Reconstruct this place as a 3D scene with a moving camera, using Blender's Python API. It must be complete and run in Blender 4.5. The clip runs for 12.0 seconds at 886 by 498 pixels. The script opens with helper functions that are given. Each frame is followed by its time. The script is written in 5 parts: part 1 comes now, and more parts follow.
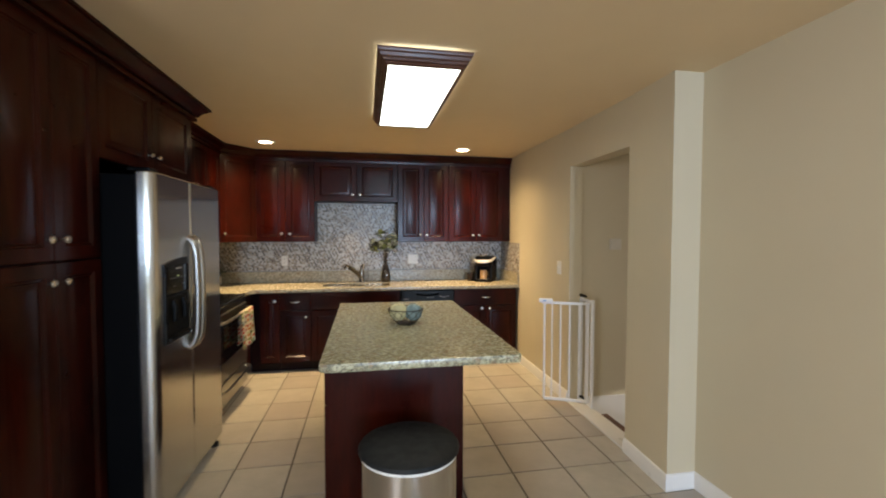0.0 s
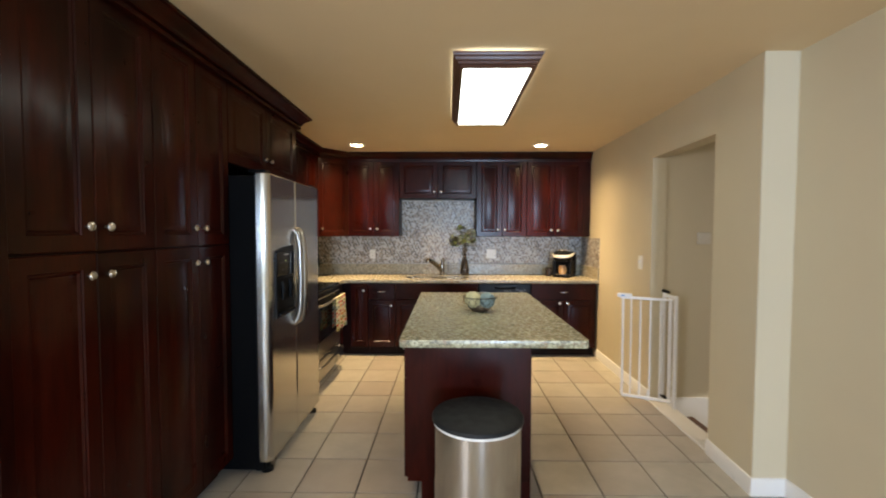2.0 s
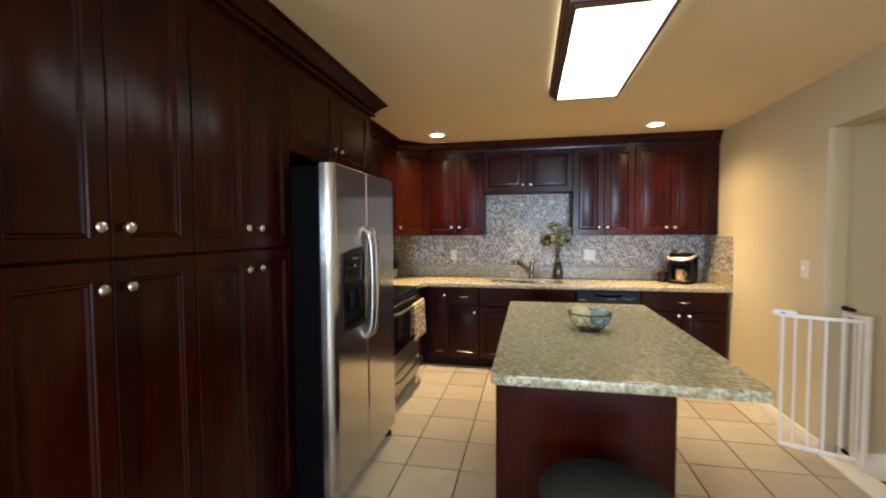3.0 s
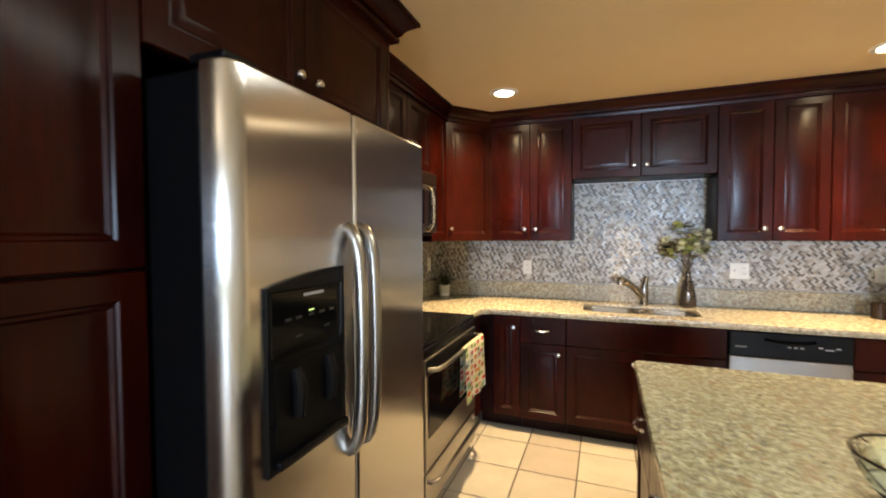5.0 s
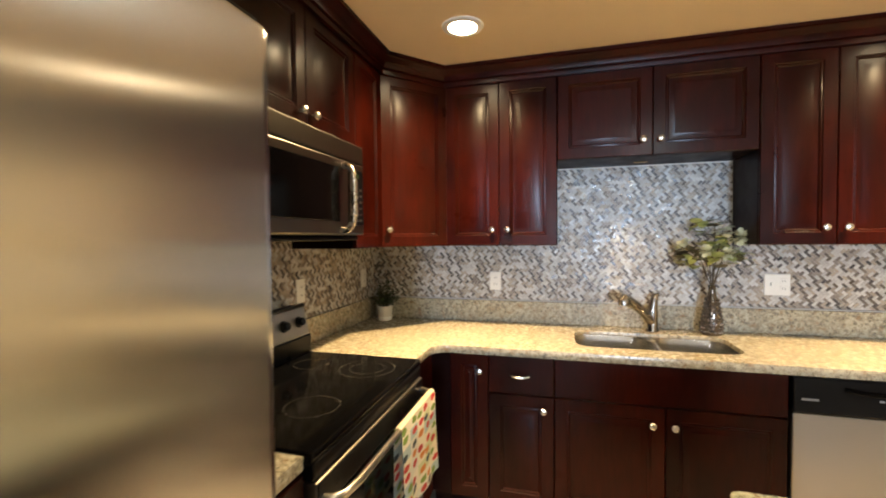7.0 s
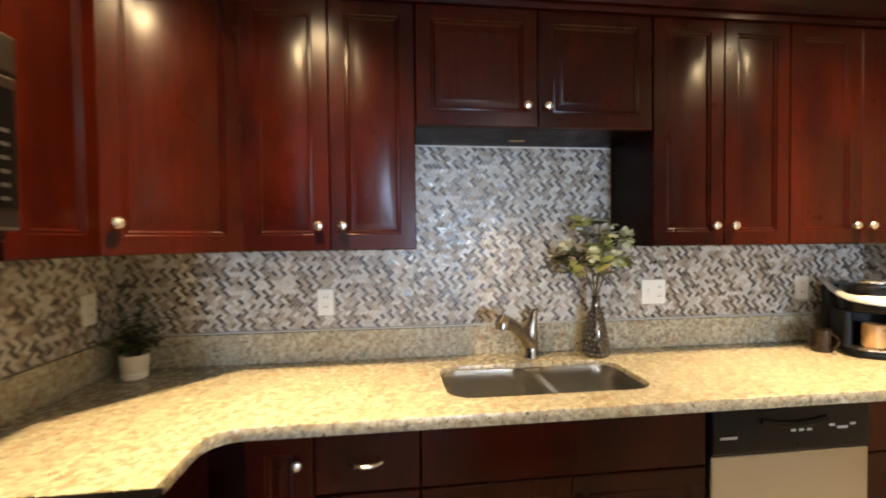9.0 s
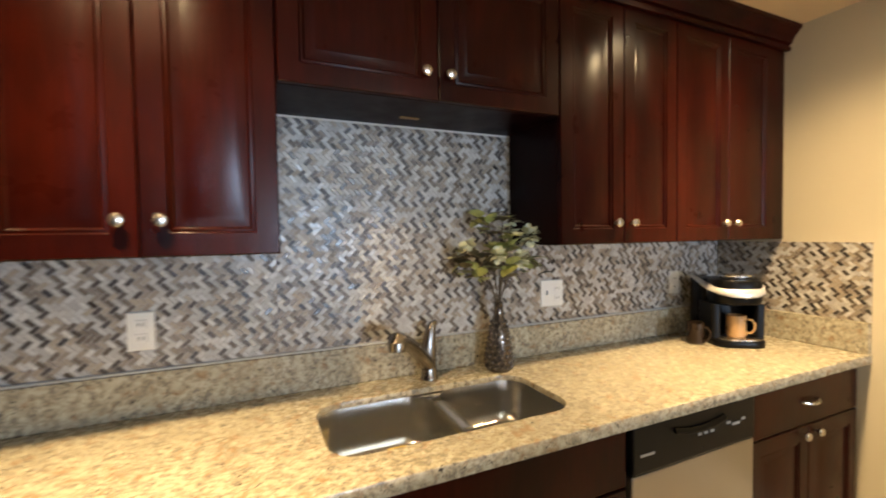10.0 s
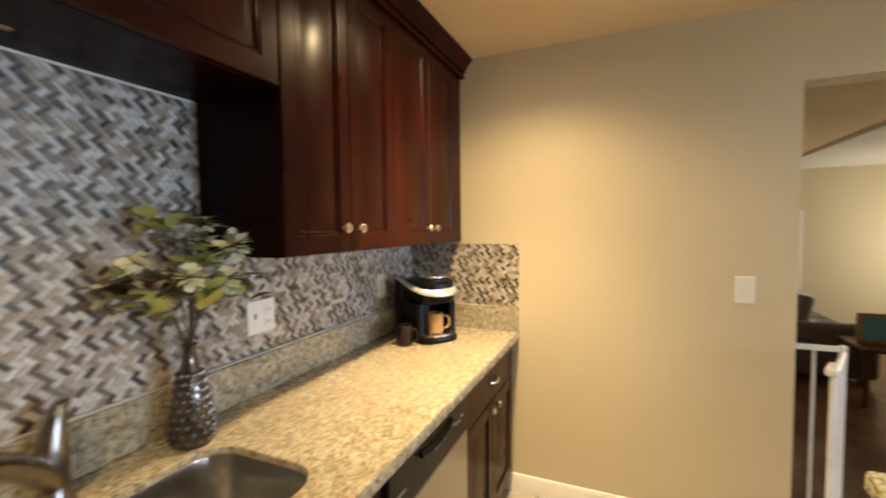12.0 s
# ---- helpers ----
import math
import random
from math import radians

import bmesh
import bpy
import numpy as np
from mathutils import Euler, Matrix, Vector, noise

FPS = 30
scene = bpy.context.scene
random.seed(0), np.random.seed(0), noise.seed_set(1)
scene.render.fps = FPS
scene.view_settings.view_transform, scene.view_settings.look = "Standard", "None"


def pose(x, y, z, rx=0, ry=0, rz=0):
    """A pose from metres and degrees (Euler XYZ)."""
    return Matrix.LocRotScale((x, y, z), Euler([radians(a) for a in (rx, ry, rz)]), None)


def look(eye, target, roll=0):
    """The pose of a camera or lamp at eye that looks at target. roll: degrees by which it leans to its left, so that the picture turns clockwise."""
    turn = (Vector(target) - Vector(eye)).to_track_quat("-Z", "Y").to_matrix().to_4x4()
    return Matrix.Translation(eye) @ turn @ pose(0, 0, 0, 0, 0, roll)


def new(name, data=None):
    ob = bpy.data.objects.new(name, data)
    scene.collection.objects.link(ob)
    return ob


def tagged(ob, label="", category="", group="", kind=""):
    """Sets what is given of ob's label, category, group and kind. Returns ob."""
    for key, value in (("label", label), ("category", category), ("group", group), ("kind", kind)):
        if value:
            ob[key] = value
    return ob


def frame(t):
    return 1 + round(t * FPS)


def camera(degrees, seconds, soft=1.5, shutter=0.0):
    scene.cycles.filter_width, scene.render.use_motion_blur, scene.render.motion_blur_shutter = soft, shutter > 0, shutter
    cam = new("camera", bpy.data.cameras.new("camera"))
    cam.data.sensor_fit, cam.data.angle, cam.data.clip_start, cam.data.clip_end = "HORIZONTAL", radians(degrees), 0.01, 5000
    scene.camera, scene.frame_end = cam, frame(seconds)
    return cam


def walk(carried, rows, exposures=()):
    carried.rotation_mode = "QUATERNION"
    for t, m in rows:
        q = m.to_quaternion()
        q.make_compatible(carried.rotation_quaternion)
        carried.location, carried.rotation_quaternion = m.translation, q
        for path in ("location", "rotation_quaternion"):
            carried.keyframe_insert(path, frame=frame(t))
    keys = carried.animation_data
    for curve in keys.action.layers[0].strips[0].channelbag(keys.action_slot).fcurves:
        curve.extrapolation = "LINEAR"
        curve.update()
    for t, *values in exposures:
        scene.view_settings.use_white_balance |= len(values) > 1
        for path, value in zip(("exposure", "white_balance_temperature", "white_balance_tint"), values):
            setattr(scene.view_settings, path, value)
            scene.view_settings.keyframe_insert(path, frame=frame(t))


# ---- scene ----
cam = camera(92.8, 12.0, 1.9, 0.5)
PATH = [
    (0, (-1.752, -5.279, 1.482), (-1.389, -3.314, 1.409), 0.1),
    (0.5, (-1.752, -5.402, 1.469), (-1.542, -3.414, 1.401), -0.1),
    (1, (-1.711, -5.51, 1.461), (-1.624, -3.513, 1.389), -0.1),
    (1.5, (-1.685, -5.557, 1.448), (-1.65, -3.558, 1.373), -0.0),
    (2, (-1.71, -5.449, 1.437), (-1.737, -3.45, 1.358), 0.1),
    (2.5, (-1.783, -5.223, 1.45), (-2.012, -3.238, 1.365), -0.1),
    (3, (-1.813, -4.934, 1.441), (-2.216, -2.977, 1.354), -0.3),
    (3.5, (-1.827, -4.61, 1.452), (-2.371, -2.688, 1.36), -0.1),
    (3.7, (-1.881, -4.452, 1.439), (-2.44, -2.534, 1.354), -0.2),
    (5.3, (-2.15, -3.471, 1.434), (-2.876, -1.609, 1.367), -0.2),
    (5.5, (-2.211, -3.361, 1.453), (-2.92, -1.492, 1.382), -0.3),
    (6, (-2.267, -3.117, 1.436), (-2.968, -1.245, 1.372), -0.3),
    (6.5, (-2.28, -2.894, 1.44), (-2.916, -0.999, 1.38), -0.4),
    (8.5, (-2.377, -2.108, 1.435), (-2.401, -0.109, 1.379), -0.6),
    (9, (-2.397, -1.897, 1.425), (-2.164, 0.089, 1.378), -0.6),
    (9.5, (-2.385, -1.719, 1.433), (-1.868, 0.212, 1.378), -0.9),
    (10, (-2.375, -1.536, 1.43), (-1.56, 0.289, 1.365), -0.9),
    (10.5, (-2.343, -1.44, 1.459), (-1.243, 0.229, 1.384), -1.1),
    (11, (-2.343, -1.318, 1.471), (-0.958, 0.123, 1.383), -0.9),
    (11.5, (-2.33, -1.227, 1.47), (-0.692, -0.084, 1.38), -0.9),
    (12, (-2.256, -1.175, 1.468), (-0.42, -0.388, 1.364), -0.6),
]
EXPOSURE = [(0.0, -0.7), (1.5, -0.52), (3.5, -0.27), (5.5, 0.08), (6.5, 0.1), (8.5, 0.1), (9.5, -0.14), (10.5, -0.38), (12.0, -0.36)]
walk(cam, [(t, look(eye, target, roll)) for t, eye, target, roll in PATH], EXPOSURE)

# ---- world and lights ----
WALL_L, DINE_R, BACK_S, CEIL = -3.55, 0.140, -13.5, 2.395
world = bpy.data.worlds.new("world")
scene.world = world
world.use_nodes = True
wn, wl = world.node_tree.nodes, world.node_tree.links
sky = wn.new("ShaderNodeTexSky")
sky.sky_type, sky.sun_disc = "NISHITA", False
sky.sun_elevation, sky.sun_rotation = radians(13), radians(103)
wl.new(sky.outputs[0], wn["Background"].inputs[0])
wn["Background"].inputs[1].default_value = 0.12


def lamp(name, kind, m, energy, colour, **more):
    data = bpy.data.lights.new(name, kind)
    data.energy, data.color = energy, colour
    if kind == "SUN":
        data.angle = radians(0.5)
    if kind == "AREA":
        data.shape, data.size, data.size_y = "RECTANGLE", more["size"], more["size_y"]
    if kind == "SPOT":
        data.spot_size, data.spot_blend, data.shadow_soft_size = radians(more["cone"]), more["blend"], more["soft"]
    ob = new(name, data)
    ob.matrix_world = m
    return ob


CANS = [(-2.722, -0.790), (-0.703, -0.765)]
WARM = (1.0, 0.70, 0.355)
for cx, cy in CANS:
    lamp("can_bulb", "SPOT", pose(cx, cy, CEIL - 0.015), 185, WARM, cone=146, blend=1.0, soft=0.05)
    lamp("can_beam", "SPOT", pose(cx, cy, CEIL - 0.020), 260, WARM, cone=86, blend=1.0, soft=0.05)
lamp("sun", "SUN", look((6.5, -3.02, 1.5), (0.40, -1.85, 0.0)), 5.0, (1.0, 0.93, 0.82))
lamp("window_skylight", "AREA", look((-0.42, BACK_S + 0.02, 1.5), (-0.42, 0, 1.4)), 680, (0.52, 0.71, 1.0), size=0.85, size_y=1.40)
# lamp in an assumed west window, added to light the right wall
lamp("side_skylight", "AREA", look((WALL_L + 0.02, -6.45, 1.5), (0, -6.2, 1.3)), 116, (0.92, 0.93, 1.0), size=1.3, size_y=1.15)
# fill lamp added out of view to brighten the living room walls
lamp("living_skylight", "AREA", look((5.2, -6.05, 1.1), (5.2, 0, 0.9)), 78, (1.0, 0.87, 0.64), size=1.6, size_y=1.1)

# ---- mesh helpers ----
ORG = {}


def thing(name, loc, label, category, group="", kind=""):
    ob = new(name)
    ob.location = loc
    ORG[ob.name] = Vector(loc)
    return tagged(ob, label, category, group, kind)


def to_mesh(name, bm, material, shift=None, angle=0.6):
    if shift is not None:
        bmesh.ops.translate(bm, vec=-shift, verts=bm.verts)
    bmesh.ops.recalc_face_normals(bm, faces=bm.faces)
    for f in bm.faces:
        f.smooth = True
    for e in bm.edges:
        areas = sorted(f.calc_area() for f in e.link_faces)
        # a broad flat face keeps its own normal beside a narrow bevel
        e.smooth = len(areas) == 2 and e.calc_face_angle(3.0) < angle and areas[1] < 14 * areas[0] + 1e-9
    me = bpy.data.meshes.new(name)
    bm.to_mesh(me)
    bm.free()
    me.materials.append(material)
    return me


def part(name, bm, material, parent, label="", kind=""):
    org = ORG[parent.name]
    ob = new(name, to_mesh(name, bm, material, org))
    ob.parent = parent
    ORG[ob.name] = org
    return tagged(ob, label, "", "", kind)


def solid(name, bm, material, label, category, group="", kind=""):
    ob = new(name, to_mesh(name, bm, material))
    ORG[ob.name] = Vector((0, 0, 0))
    return tagged(ob, label, category, group, kind)


def box(x0, x1, y0, y1, z0, z1, b=0.002, seg=1, bm=None, m=None):
    own = bmesh.new()
    bmesh.ops.create_cube(own, size=1.0)
    for v in own.verts:
        v.co = Vector(((x0 + x1) / 2 + v.co.x * (x1 - x0), (y0 + y1) / 2 + v.co.y * (y1 - y0), (z0 + z1) / 2 + v.co.z * (z1 - z0)))
    if b > 0:
        bmesh.ops.bevel(own, geom=own.edges[:], offset=b, segments=seg, affect="EDGES", profile=0.5)
    if m is not None:
        own.transform(m)
    return merge(own, bm)


def merge(own, bm):
    if bm is None:
        return own
    tmp = bpy.data.meshes.new("tmp")
    own.to_mesh(tmp)
    own.free()
    bm.from_mesh(tmp)
    bpy.data.meshes.remove(tmp)
    return bm


def lathe(profile, m, seg=20, bm=None):
    own = bmesh.new()
    rings = []
    for r, z in profile:
        if r < 1e-6:
            rings.append([own.verts.new((0, 0, z))])
        else:
            rings.append([own.verts.new((r * math.cos(a), r * math.sin(a), z)) for a in (2 * math.pi * k / seg for k in range(seg))])
    for a, b in zip(rings, rings[1:]):
        for k in range(seg):
            n = (k + 1) % seg
            if len(a) == 1 and len(b) > 1:
                own.faces.new((a[0], b[k], b[n]))
            elif len(b) == 1 and len(a) > 1:
                own.faces.new((a[k], a[n], b[0]))
            elif len(a) > 1:
                own.faces.new((a[k], a[n], b[n], b[k]))
    own.transform(m)
    return merge(own, bm)


def tube(points, radius, seg=10, bm=None, flat=1.0):
    """A round bar along points; radius is one number or one a point."""
    own = bmesh.new()
    pts = [Vector(p) for p in points]
    radii = radius if isinstance(radius, (list, tuple)) else [radius] * len(pts)
    up, rings = None, []
    for k, p in enumerate(pts):
        d = (pts[min(k + 1, len(pts) - 1)] - pts[max(k - 1, 0)]).normalized()
        if up is None:
            up = d.orthogonal().normalized()
        up = (up - d * up.dot(d)).normalized()
        side = d.cross(up)
        rings.append([own.verts.new(p + radii[k] * (math.cos(a) * up + flat * math.sin(a) * side)) for a in (2 * math.pi * i / seg for i in range(seg))])
    for a, b in zip(rings, rings[1:]):
        for i in range(seg):
            own.faces.new((a[i], a[(i + 1) % seg], b[(i + 1) % seg], b[i]))
    own.faces.new(rings[0][::-1])
    own.faces.new(rings[-1])
    return merge(own, bm)


def moulding(path, profile, bm=None):
    """Sweeps a profile of (out, z) along a line of (x, y), out being to the right of the way walked, with mitred corners."""
    own = bmesh.new()
    pts = [Vector(p) for p in path]
    rows = []
    for k, p in enumerate(pts):
        ds = []
        if k > 0:
            ds.append((p - pts[k - 1]).normalized())
        if k < len(pts) - 1:
            ds.append((pts[k + 1] - p).normalized())
        ns = [Vector((d.y, -d.x)) for d in ds]
        n = sum(ns, Vector((0, 0))).normalized()
        n = n / n.dot(ns[0])
        rows.append([own.verts.new((p.x + n.x * o, p.y + n.y * o, z)) for o, z in profile])
    c = len(profile)
    for a, b in zip(rows, rows[1:]):
        for i in range(c):
            own.faces.new((a[i], a[(i + 1) % c], b[(i + 1) % c], b[i]))
    own.faces.new(rows[0])
    own.faces.new(rows[-1][::-1])
    return merge(own, bm)


def rings_panel(m, w, h, rings, bm=None):
    """A panel of nested rectangles: rings of (inset, height)."""
    own = bmesh.new()
    loops = []
    for i, d in rings:
        loops.append([own.verts.new(m @ Vector(c)) for c in ((i, i, d), (w - i, i, d), (w - i, h - i, d), (i, h - i, d))])
    for a, b in zip(loops, loops[1:]):
        for k in range(4):
            own.faces.new((a[k], a[(k + 1) % 4], b[(k + 1) % 4], b[k]))
    own.faces.new(loops[0][::-1])
    own.faces.new(loops[-1])
    return merge(own, bm)


def facing(origin, side):
    """u, v, w axes on a cabinet front: u along it, v up, w out of it."""
    u, w = {"south": ((1, 0, 0), (0, -1, 0)), "east": ((0, 1, 0), (1, 0, 0)), "west": ((0, -1, 0), (-1, 0, 0))}[side]
    return axes(origin, u, w)


def axes(origin, u, w):
    m = Matrix.Identity(4)
    for k, col in enumerate((Vector(u), Vector((0, 0, 1)), Vector(w), Vector(origin))):
        for r in range(3):
            m[r][k] = col[r]
    return m


def prism(outline, z0, z1, hole=None, bevel=0.004, only=None):
    bm = bmesh.new()
    loops = [outline] + ([hole] if hole else [])
    edges = []
    for loop in loops:
        vs = [bm.verts.new((x, y, z1)) for x, y in loop]
        edges += [bm.edges.new((vs[k], vs[(k + 1) % len(vs)])) for k in range(len(vs))]
    bmesh.ops.triangle_fill(bm, use_beauty=True, edges=edges)
    top = bm.faces[:]
    out = bmesh.ops.extrude_face_region(bm, geom=top)
    bmesh.ops.translate(bm, vec=(0, 0, z0 - z1), verts=[g for g in out["geom"] if isinstance(g, bmesh.types.BMVert)])
    bmesh.ops.recalc_face_normals(bm, faces=bm.faces)
    if bevel:
        sharp = [e for e in bm.edges if len(e.link_faces) == 2 and e.calc_face_angle(0) > 1.2 and abs(e.verts[0].co.z - e.verts[1].co.z) < 1e-4 and (only is None or abs(e.verts[0].co.z - only) < 1e-4)]
        bmesh.ops.bevel(bm, geom=sharp, offset=bevel, segments=2, affect="EDGES", profile=0.5)
    return bm


def arc(cx, cy, r, a0, a1, n=6):
    return [(cx + r * math.cos(radians(a0 + (a1 - a0) * k / n)), cy + r * math.sin(radians(a0 + (a1 - a0) * k / n))) for k in range(n + 1)]


def rounded(x0, x1, y0, y1, r, n=6):
    return arc(x1 - r, y0 + r, r, -90, 0, n) + arc(x1 - r, y1 - r, r, 0, 90, n) + arc(x0 + r, y1 - r, r, 90, 180, n) + arc(x0 + r, y0 + r, r, 180, 270, n)


# ---- materials ----
class Nodes:
    def __init__(self, name):
        self.mat = bpy.data.materials.new(name)
        self.mat.use_nodes = True
        self.t = self.mat.node_tree
        self.b = self.t.nodes["Principled BSDF"]
        self.tc = self.t.nodes.new("ShaderNodeTexCoord")
        self.pos = self.tc.outputs["Object"]

    def put(self, key, value):
        s = self.b.inputs[key]
        if isinstance(value, (int, float)):
            s.default_value = value
        elif isinstance(value, tuple):
            s.default_value = (*value, 1.0)
        else:
            self.t.links.new(value, s)
        return self

    def node(self, kind, ins=(), **props):
        n = self.t.nodes.new("ShaderNode" + kind)
        for k, v in props.items():
            setattr(n, k, v)
        for key, v in dict(ins).items():
            if isinstance(v, bpy.types.NodeSocket):
                self.t.links.new(v, n.inputs[key])
            else:
                n.inputs[key].default_value = v
        return n

    def map(self, scale, source=None, add=None):
        n = self.node("Mapping", {"Vector": source or self.pos, "Scale": scale})
        if add is not None:
            self.t.links.new(add, n.inputs["Location"])
        return n.outputs[0]

    def noise(self, scale, detail=4, vector=None, rough=0.55):
        return self.node("TexNoise", {"Vector": vector or self.pos, "Scale": scale, "Detail": detail, "Roughness": rough}).outputs["Fac"]

    def ramp(self, fac, *stops, mode="LINEAR"):
        n = self.node("ValToRGB", {"Fac": fac})
        r = n.color_ramp
        r.interpolation = mode
        while len(r.elements) < len(stops):
            r.elements.new(0.5)
        for e, (p, c) in zip(r.elements, stops):
            e.position, e.color = p, (*c, 1.0) if isinstance(c, tuple) else (c, c, c, 1.0)
        return n.outputs[0]

    def mix(self, fac, a, b, mode="MIX"):
        n = self.t.nodes.new("ShaderNodeMix")
        n.data_type, n.blend_type = "RGBA", mode
        for i, v in ((0, fac), (6, a), (7, b)):
            if isinstance(v, bpy.types.NodeSocket):
                self.t.links.new(v, n.inputs[i])
            else:
                n.inputs[i].default_value = v if i == 0 else (*v, 1.0)
        return n.outputs[2]

    def bump(self, height, strength, distance=0.01):
        n = self.node("Bump", {"Height": height, "Strength": strength, "Distance": distance})
        return self.put("Normal", n.outputs[0])

    def random(self):
        return self.node("ObjectInfo").outputs["Random"]

    def island(self):
        return self.node("NewGeometry").outputs["Random Per Island"]


def plain(name, colour, rough=0.5, metal=0.0, speck=0.12, scale=30, bump=0.05, spec=0.5):
    n = Nodes(name)
    n.put("Specular IOR Level", spec)
    dark = tuple(c * (1 - speck) for c in colour)
    n.put("Base Color", n.mix(n.noise(scale, 5), dark, colour)).put("Roughness", n.ramp(n.noise(scale * 0.4, 3), (0.3, rough * 0.85), (0.7, min(1, rough * 1.15)))).put("Metallic", metal)
    if bump:
        n.bump(n.noise(scale * 4, 3), bump, 0.004)
    return n.mat


def wood(name, dark, light, rough=0.34, coat=0.22, axis="z"):
    n = Nodes(name)
    rnd = n.node("CombineXYZ", {0: n.random(), 1: n.random(), 2: n.random()}).outputs[0]
    shift = n.node("VectorMath", {0: rnd, 1: (7.0, 11.0, 5.0)}, operation="MULTIPLY").outputs[0]
    place = n.node("VectorMath", {0: n.pos, 1: shift}, operation="ADD").outputs[0]
    sc = (14, 14, 1.3) if axis == "z" else (1.3, 14, 14)
    grain = n.noise(5.0, 8, n.map(sc, place), 0.62)
    blotch = n.noise(3.2, 4, n.map((1, 1, 0.45), place))
    base = n.ramp(grain, (0.25, tuple(0.55 * a + 0.45 * b for a, b in zip(dark, light))), (0.75, light))
    base = n.mix(n.ramp(blotch, (0.40, 0.0), (0.64, 0.80)), base, dark)
    n.put("Base Color", base).put("Roughness", n.ramp(n.noise(9, 3, place), (0.3, rough * 0.8), (0.7, rough * 1.25)))
    n.put("Coat Weight", coat).put("Coat Roughness", 0.22).put("Specular IOR Level", 0.05)
    return n.bump(grain, 0.008, 0.001).mat


def granite(name, cream, tan, grey, fleck=0.0):
    n = Nodes(name)
    wob = n.node("VectorMath", {0: n.node("TexNoise", {"Vector": n.pos, "Scale": 30.0, "Detail": 3.0}).outputs["Color"], 1: (0.03, 0.03, 0.03)}, operation="MULTIPLY").outputs[0]
    p = n.node("VectorMath", {0: n.pos, 1: wob}, operation="ADD").outputs[0]
    q = n.node("Mapping", {"Vector": p, "Rotation": (0.0, 0.0, 0.5), "Scale": (1.0, 1.7, 1.0)}).outputs[0]
    base = n.ramp(n.noise(50, 8, q, 0.74), (0.28 + fleck, (0.11, 0.08, 0.06)), (0.38 + fleck, grey), (0.45 + fleck, tan), (0.525 + fleck / 2, cream), (0.62, tuple(c * 1.12 for c in cream)), (0.70, tan))
    base = n.mix(n.ramp(n.noise(6, 4), (0.42, 0.0), (0.66, 0.40)), base, tan)
    specks = n.ramp(n.noise(70, 4, q, 0.6), (0.30 + fleck, 1.0), (0.36 + fleck, 0.0))
    base = n.mix(specks, base, (0.04, 0.032, 0.026))
    rust = n.ramp(n.noise(30, 3, p), (0.58, 0.0), (0.67, 0.7))
    base = n.mix(rust, base, (0.26, 0.155, 0.075))
    n.put("Base Color", base).put("Roughness", n.ramp(n.noise(40, 3), (0.3, 0.18), (0.7, 0.33)))
    return n.bump(n.noise(90, 3), 0.04, 0.002).mat


def steel(name, base, rough, stretch, wave=0.0, brush=0.0, metal=1.0):
    n = Nodes(name)
    grain = n.noise(260, 3, n.map(stretch))
    n.put("Base Color", n.mix(grain, tuple(c * 0.985 for c in base), base)).put("Metallic", metal)
    n.put("Roughness", n.ramp(grain, (0.25, rough * 0.97), (0.75, rough * 1.03)))
    if brush:
        n.put("Anisotropic", brush).put("Tangent", n.node("Tangent", direction_type="RADIAL", axis="Z").outputs[0])
    if wave:
        swell = n.noise(1.0, 2, n.map((1.0, 1.6, 4.5)))
        n.bump(swell, wave, 0.02)
    else:
        n.bump(grain, 0.02, 0.001)
    return n.mat


def paint(name, colour, rough=0.55):
    n = Nodes(name)
    big = n.noise(1.1, 3)
    n.put("Base Color", n.mix(n.ramp(big, (0.3, 0.0), (0.75, 1.0)), tuple(c * 0.95 for c in colour), colour))
    n.put("Roughness", n.ramp(n.noise(6, 2), (0.3, rough * 0.9), (0.7, rough * 1.1)))
    return n.bump(n.noise(220, 3), 0.10, 0.002).mat


def glow(name, colour, strength):
    n = Nodes(name)
    n.put("Base Color", (0.8, 0.8, 0.8)).put("Emission Color", colour).put("Emission Strength", strength)
    return n.mat


PALE_TILES = ((0.0, (0.56, 0.545, 0.515)), (0.22, (0.42, 0.35, 0.27)), (0.38, (0.64, 0.63, 0.605)), (0.60, (0.34, 0.28, 0.215)), (0.74, (0.48, 0.465, 0.44)), (0.90, (0.26, 0.215, 0.17)))
DARK_TILES = ((0.0, (0.060, 0.044, 0.034)), (0.35, (0.115, 0.085, 0.062)), (0.65, (0.17, 0.135, 0.10)), (0.85, (0.034, 0.028, 0.025)))


def mosaic(name, source, stops):
    n = Nodes(name)
    fac = n.random() if source == "object" else n.island()
    col = n.ramp(fac, *stops, mode="CONSTANT")
    col = n.mix(n.ramp(n.noise(120, 3), (0.35, 0.22), (0.7, 0.0)), col, (0.16, 0.14, 0.12))
    again = n.node("Math", {0: n.node("Math", {0: fac, 1: 37.7}, operation="MULTIPLY").outputs[0]}, operation="FRACT").outputs[0]
    n.put("Base Color", col).put("Roughness", n.ramp(again, (0.0, 0.27), (1.0, 0.50))).put("Specular IOR Level", 0.7)
    return n.bump(n.noise(70, 2), 0.08, 0.003).mat


